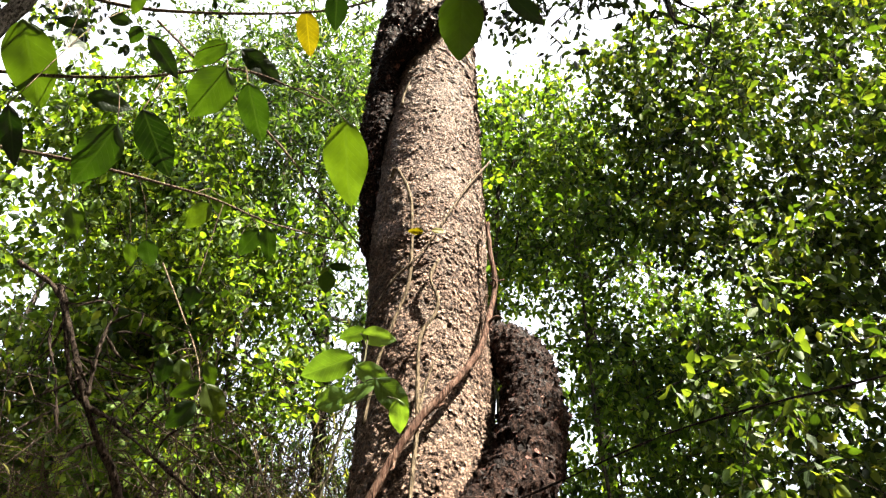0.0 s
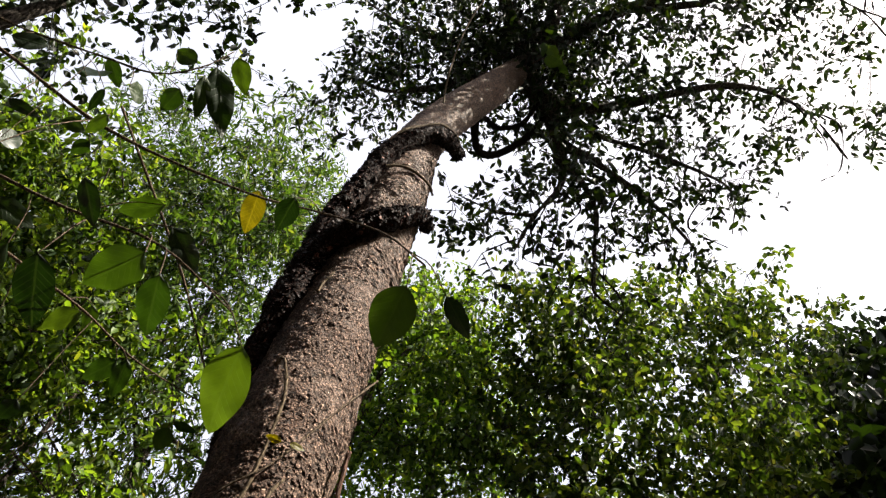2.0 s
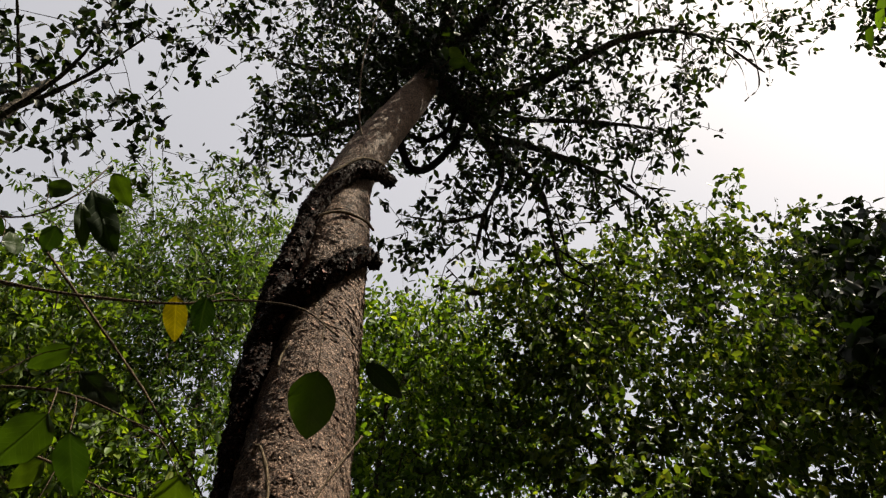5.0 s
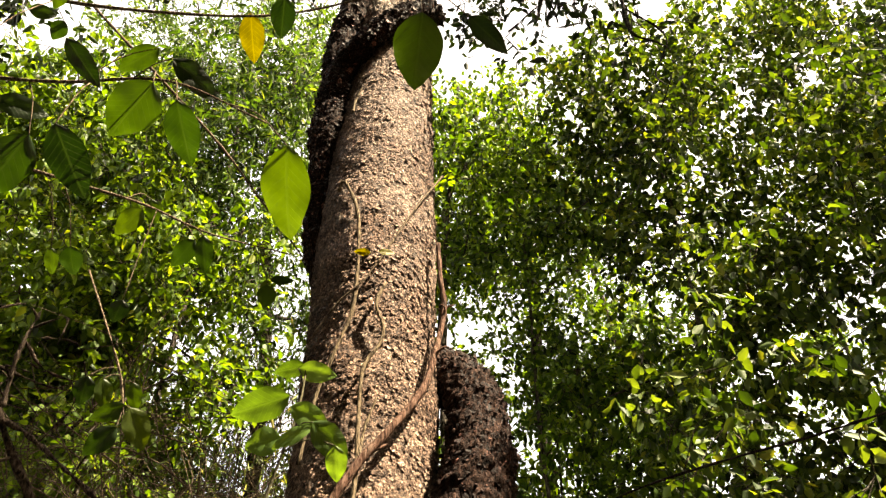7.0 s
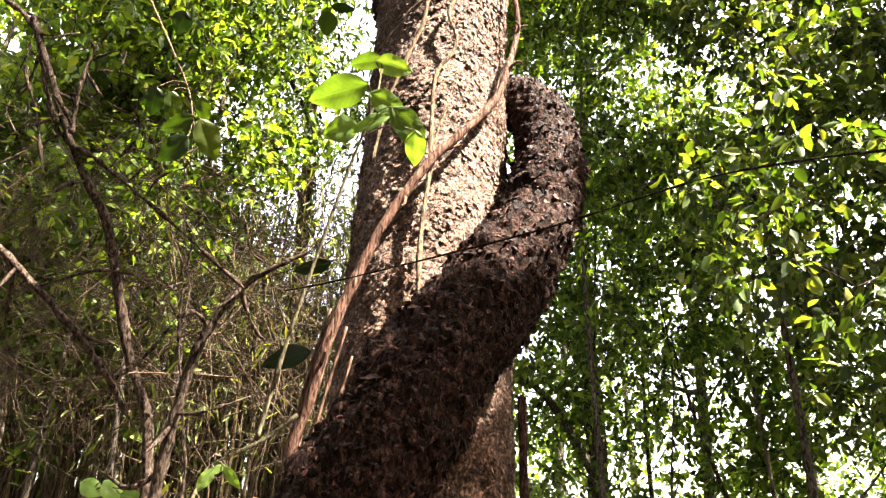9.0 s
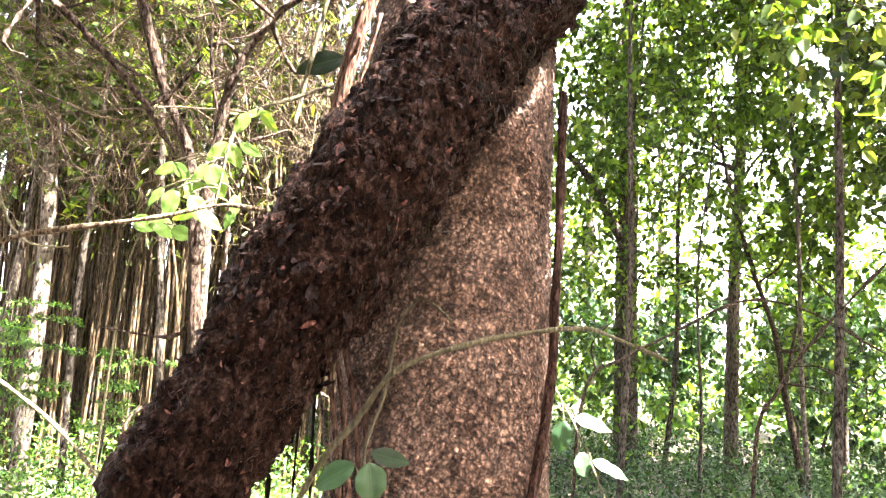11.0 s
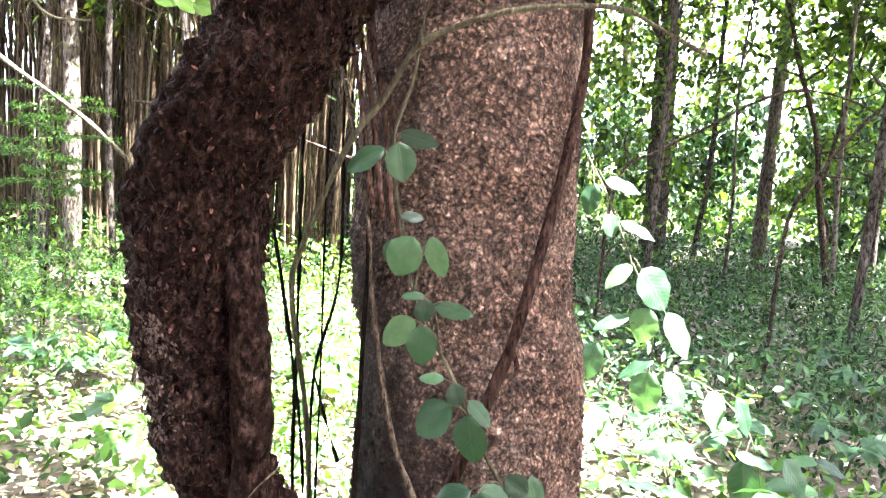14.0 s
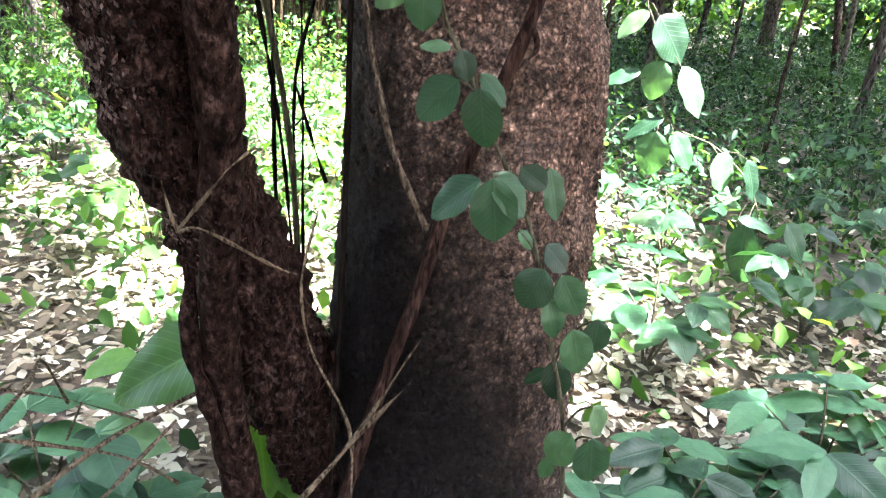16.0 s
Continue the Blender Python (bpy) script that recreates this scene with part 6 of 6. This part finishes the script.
def low_plant(name, label, base, stems, leaf, ratio, mat, seed, height, group="low plants", pairs=3):
    r = random.Random(seed)
    z = ground_height(*base) - 0.01
    own = thing(name, (*base, z), label, "plant", group)
    data = [leaf_data("leaf", mat, ratio * k, 0.45, 0.2) for k in (0.85, 1.0, 1.15)]
    for s in range(stems):
        a = 2 * math.pi * (s + r.random() * 0.7) / stems
        h = height * r.uniform(0.7, 1.1)
        out = h * r.uniform(0.35, 0.8)
        P = [(base[0], base[1], z), (base[0] + math.cos(a) * out * 0.4, base[1] + math.sin(a) * out * 0.4, z + h * 0.65), (base[0] + math.cos(a) * out, base[1] + math.sin(a) * out, z + h)]
        sub("stem", tube(stem_of(P, 0.004, 0.002), 14, 6), M_GREENVINE, own)
        C, _ = spline(P, 40)
        for k in range(pairs):
            c = C[min(39, 16 + int(23 * (k + 1) / pairs)), :3]
            for sgn in (-1, 1):
                d = Vector((math.cos(a + sgn * 1.1), math.sin(a + sgn * 1.1), r.uniform(-0.3, 0.15)))
                set_leaf(r.choice(data), c, Vector(c) + d * leaf * r.uniform(0.75, 1.2), own, (r.uniform(-0.3, 0.3), r.uniform(-0.5, 0.1), 1), roll=r.uniform(-15, 15))
        d = Vector((math.cos(a), math.sin(a), -0.2))
        set_leaf(r.choice(data), C[-1, :3], Vector(C[-1, :3]) + d * leaf, own, (0, -0.2, 1))


low_plant("low_shrub", "low shrub with long blue-green leaves at the tree's foot", (0.55, 1.35), 11, 0.12, 0.5, M_LEAF_SHRUB, 71, 0.23)
low_plant("low_shrub", "low shrub with long blue-green leaves at the tree's foot", (0.85, 1.6), 10, 0.13, 0.5, M_LEAF_SHRUB, 72, 0.24)
low_plant("low_shrub", "low shrub with long blue-green leaves at the tree's foot", (0.42, 1.3), 9, 0.1, 0.5, M_LEAF_SHRUB, 73, 0.2)
HEART = [(-0.425, 1.5, 0.37, -0.61, 1.41, 0.285, 0.8), (-0.43, 1.55, 0.37, -0.33, 1.5, 0.28, 0.8), (-0.6, 1.52, 0.31, -0.672, 1.45, 0.3, 0.7), (-0.46, 1.56, 0.36, -0.52, 1.66, 0.33, 0.9)]
sprig("broad_leaved_plant", "low plant with huge heart-shaped bright green leaves", "plant", [(-0.46, 1.6, 0.0), (-0.47, 1.58, 0.2), (-0.47, 1.54, 0.36)], HEART, M_LEAF_BROAD, (-0.3, 0.9, 2.6), 0.005, 0.003, M_GREENVINE, 0.36, 76, 0.8, 0.6, 0.1, "low plants")
FOOT = [(-0.282, 1.2, 0.455, -0.238, 1.1, 0.36, 0.62), (-0.235, 1.16, 0.4, -0.2, 1.1, 0.37, 0.7), (-0.25, 1.17, 0.36, -0.16, 1.1, 0.3, 0.6)]
sprig("broad_leaved_plant", "small plant with bright green leaves at the vine's foot", "plant", [(-0.25, 1.22, 0.05), (-0.26, 1.22, 0.25), (-0.27, 1.21, 0.44)], FOOT, M_LEAF_BROAD, (-0.1, 0.3, 1.6), 0.004, 0.002, M_GREENVINE, 0.42, 77, 0.9, 0.3, 0.12, "low plants")
low_plant("broad_leaved_plant", "low dark green plant among dry twigs", (-0.72, 1.35), 7, 0.13, 0.62, M_LEAF_SHRUB, 76, 0.22, pairs=2)
low_plant("broad_leaved_plant", "low dark green plant among dry twigs", (-0.5, 1.28), 5, 0.1, 0.6, M_LEAF_SHRUB, 78, 0.14, pairs=1)
for k, (x, y) in enumerate(((1.2, 2.4), (1.7, 3.2), (0.9, 3.0), (2.4, 2.8), (-1.0, 2.6), (-1.7, 3.3), (-0.6, 3.4), (1.4, 1.9), (2.2, 4.0), (0.6, 2.1))):
    low_plant("leafy_herb", "leafy green herb on the litter-strewn floor", (x, y), 6, 0.11, 0.6, M_LEAF_BROAD if x < 0 and k % 2 == 0 else M_LEAF_CREEP, 80 + k, 0.32, "leafy herbs", 2)

TWIGS = [
    ([(-0.5, 0.9, 0.45), (-0.469, 0.95, 0.487), (-0.396, 1.0, 0.538), (-0.319, 1.05, 0.569), (-0.27, 1.1, 0.574)], 0.004, 0.003),
    ([(-0.75, 1.1, 0.5), (-0.588, 1.1, 0.517), (-0.506, 1.12, 0.493), (-0.43, 1.15, 0.445)], 0.0025, 0.0015),
    ([(-0.51, 0.95, 0.56), (-0.525, 1.0, 0.554), (-0.55, 1.1, 0.53), (-0.589, 1.2, 0.497), (-0.62, 1.3, 0.35)], 0.0035, 0.002),
    ([(-0.6, 0.95, 0.56), (-0.495, 0.96, 0.556), (-0.452, 0.98, 0.536), (-0.385, 1.0, 0.51), (-0.34, 1.04, 0.44)], 0.003, 0.002),
    ([(-0.285, 0.955, 0.83), (-0.247, 0.95, 0.879), (-0.235, 0.955, 0.895), (-0.215, 0.975, 0.912)], 0.002, 0.001),
    ([(-0.285, 0.955, 0.828), (-0.259, 0.95, 0.834), (-0.202, 0.985, 0.785), (-0.18, 1.0, 0.77)], 0.0018, 0.001),
    ([(-0.285, 0.955, 0.828), (-0.29, 0.95, 0.85), (-0.296, 0.95, 0.88)], 0.002, 0.001),
    ([(-0.6, 0.75, 0.33), (-0.41, 0.85, 0.5), (-0.32, 1.0, 0.57)], 0.004, 0.002),
    ([(-0.3, 0.7, 0.45), (-0.164, 0.82, 0.6), (-0.108, 0.88, 0.65), (-0.046, 0.9, 0.763)], 0.0035, 0.0012),
    ([(-0.108, 0.88, 0.65), (-0.08, 0.88, 0.69), (-0.052, 0.88, 0.729)], 0.002, 0.001),
    ([(-0.17, 1.06, 0.82), (-0.18, 1.02, 0.75), (-0.16, 0.97, 0.7), (-0.11, 0.9, 0.66), (-0.1, 0.86, 0.6)], 0.0015, 0.0015),
]
for P, a, b in TWIGS:
    vine("dry_twig", stem_of(P, a, b), M_PALE, "thin pale dry forked twig caught by the vine", "twig", 24, 6, 0.002, "dry twigs")
vine("side_root", stem_of([(-0.321, 1.08, 0.8), (-0.316, 1.062, 0.73), (-0.312, 1.04, 0.686), (-0.305, 1.03, 0.632), (-0.289, 1.03, 0.562), (-0.271, 1.04, 0.478), (-0.254, 1.05, 0.416), (-0.23, 1.06, 0.05)], 0.008, 0.011), M_LIANA, "dark gnarled side root of the vine", "root", 60, 8, 0.006)
vine("side_root", stem_of([(-0.262, 1.06, 0.6), (-0.25, 1.07, 0.605), (-0.235, 1.09, 0.615)], 0.004, 0.004), M_LIANA, "short dark rootlet joining two vine stems", "root", 12, 6, 0.002)
gr = random.Random(5)
for k in range(26):
    x, y = gr.uniform(-1.6, 2.6), gr.uniform(1.5, 4.2)
    if math.hypot(x, y - 1.14) < 0.45:
        continue
    a, L = gr.uniform(0, math.pi), gr.uniform(0.4, 1.1)
    P = [(x + math.cos(a) * L * u, y + math.sin(a) * L * u, ground_height(x + math.cos(a) * L * u, y + math.sin(a) * L * u) + 0.012 + gr.uniform(0, 0.05)) for u in (-0.5, -0.15, 0.2, 0.5)]
    vine("fallen_twig", stem_of(P, 0.008, 0.003), M_TWIG if k % 2 else M_PALE, "dry fallen twig on the forest floor", "twig", 16, 6, 0.004, "fallen twigs")
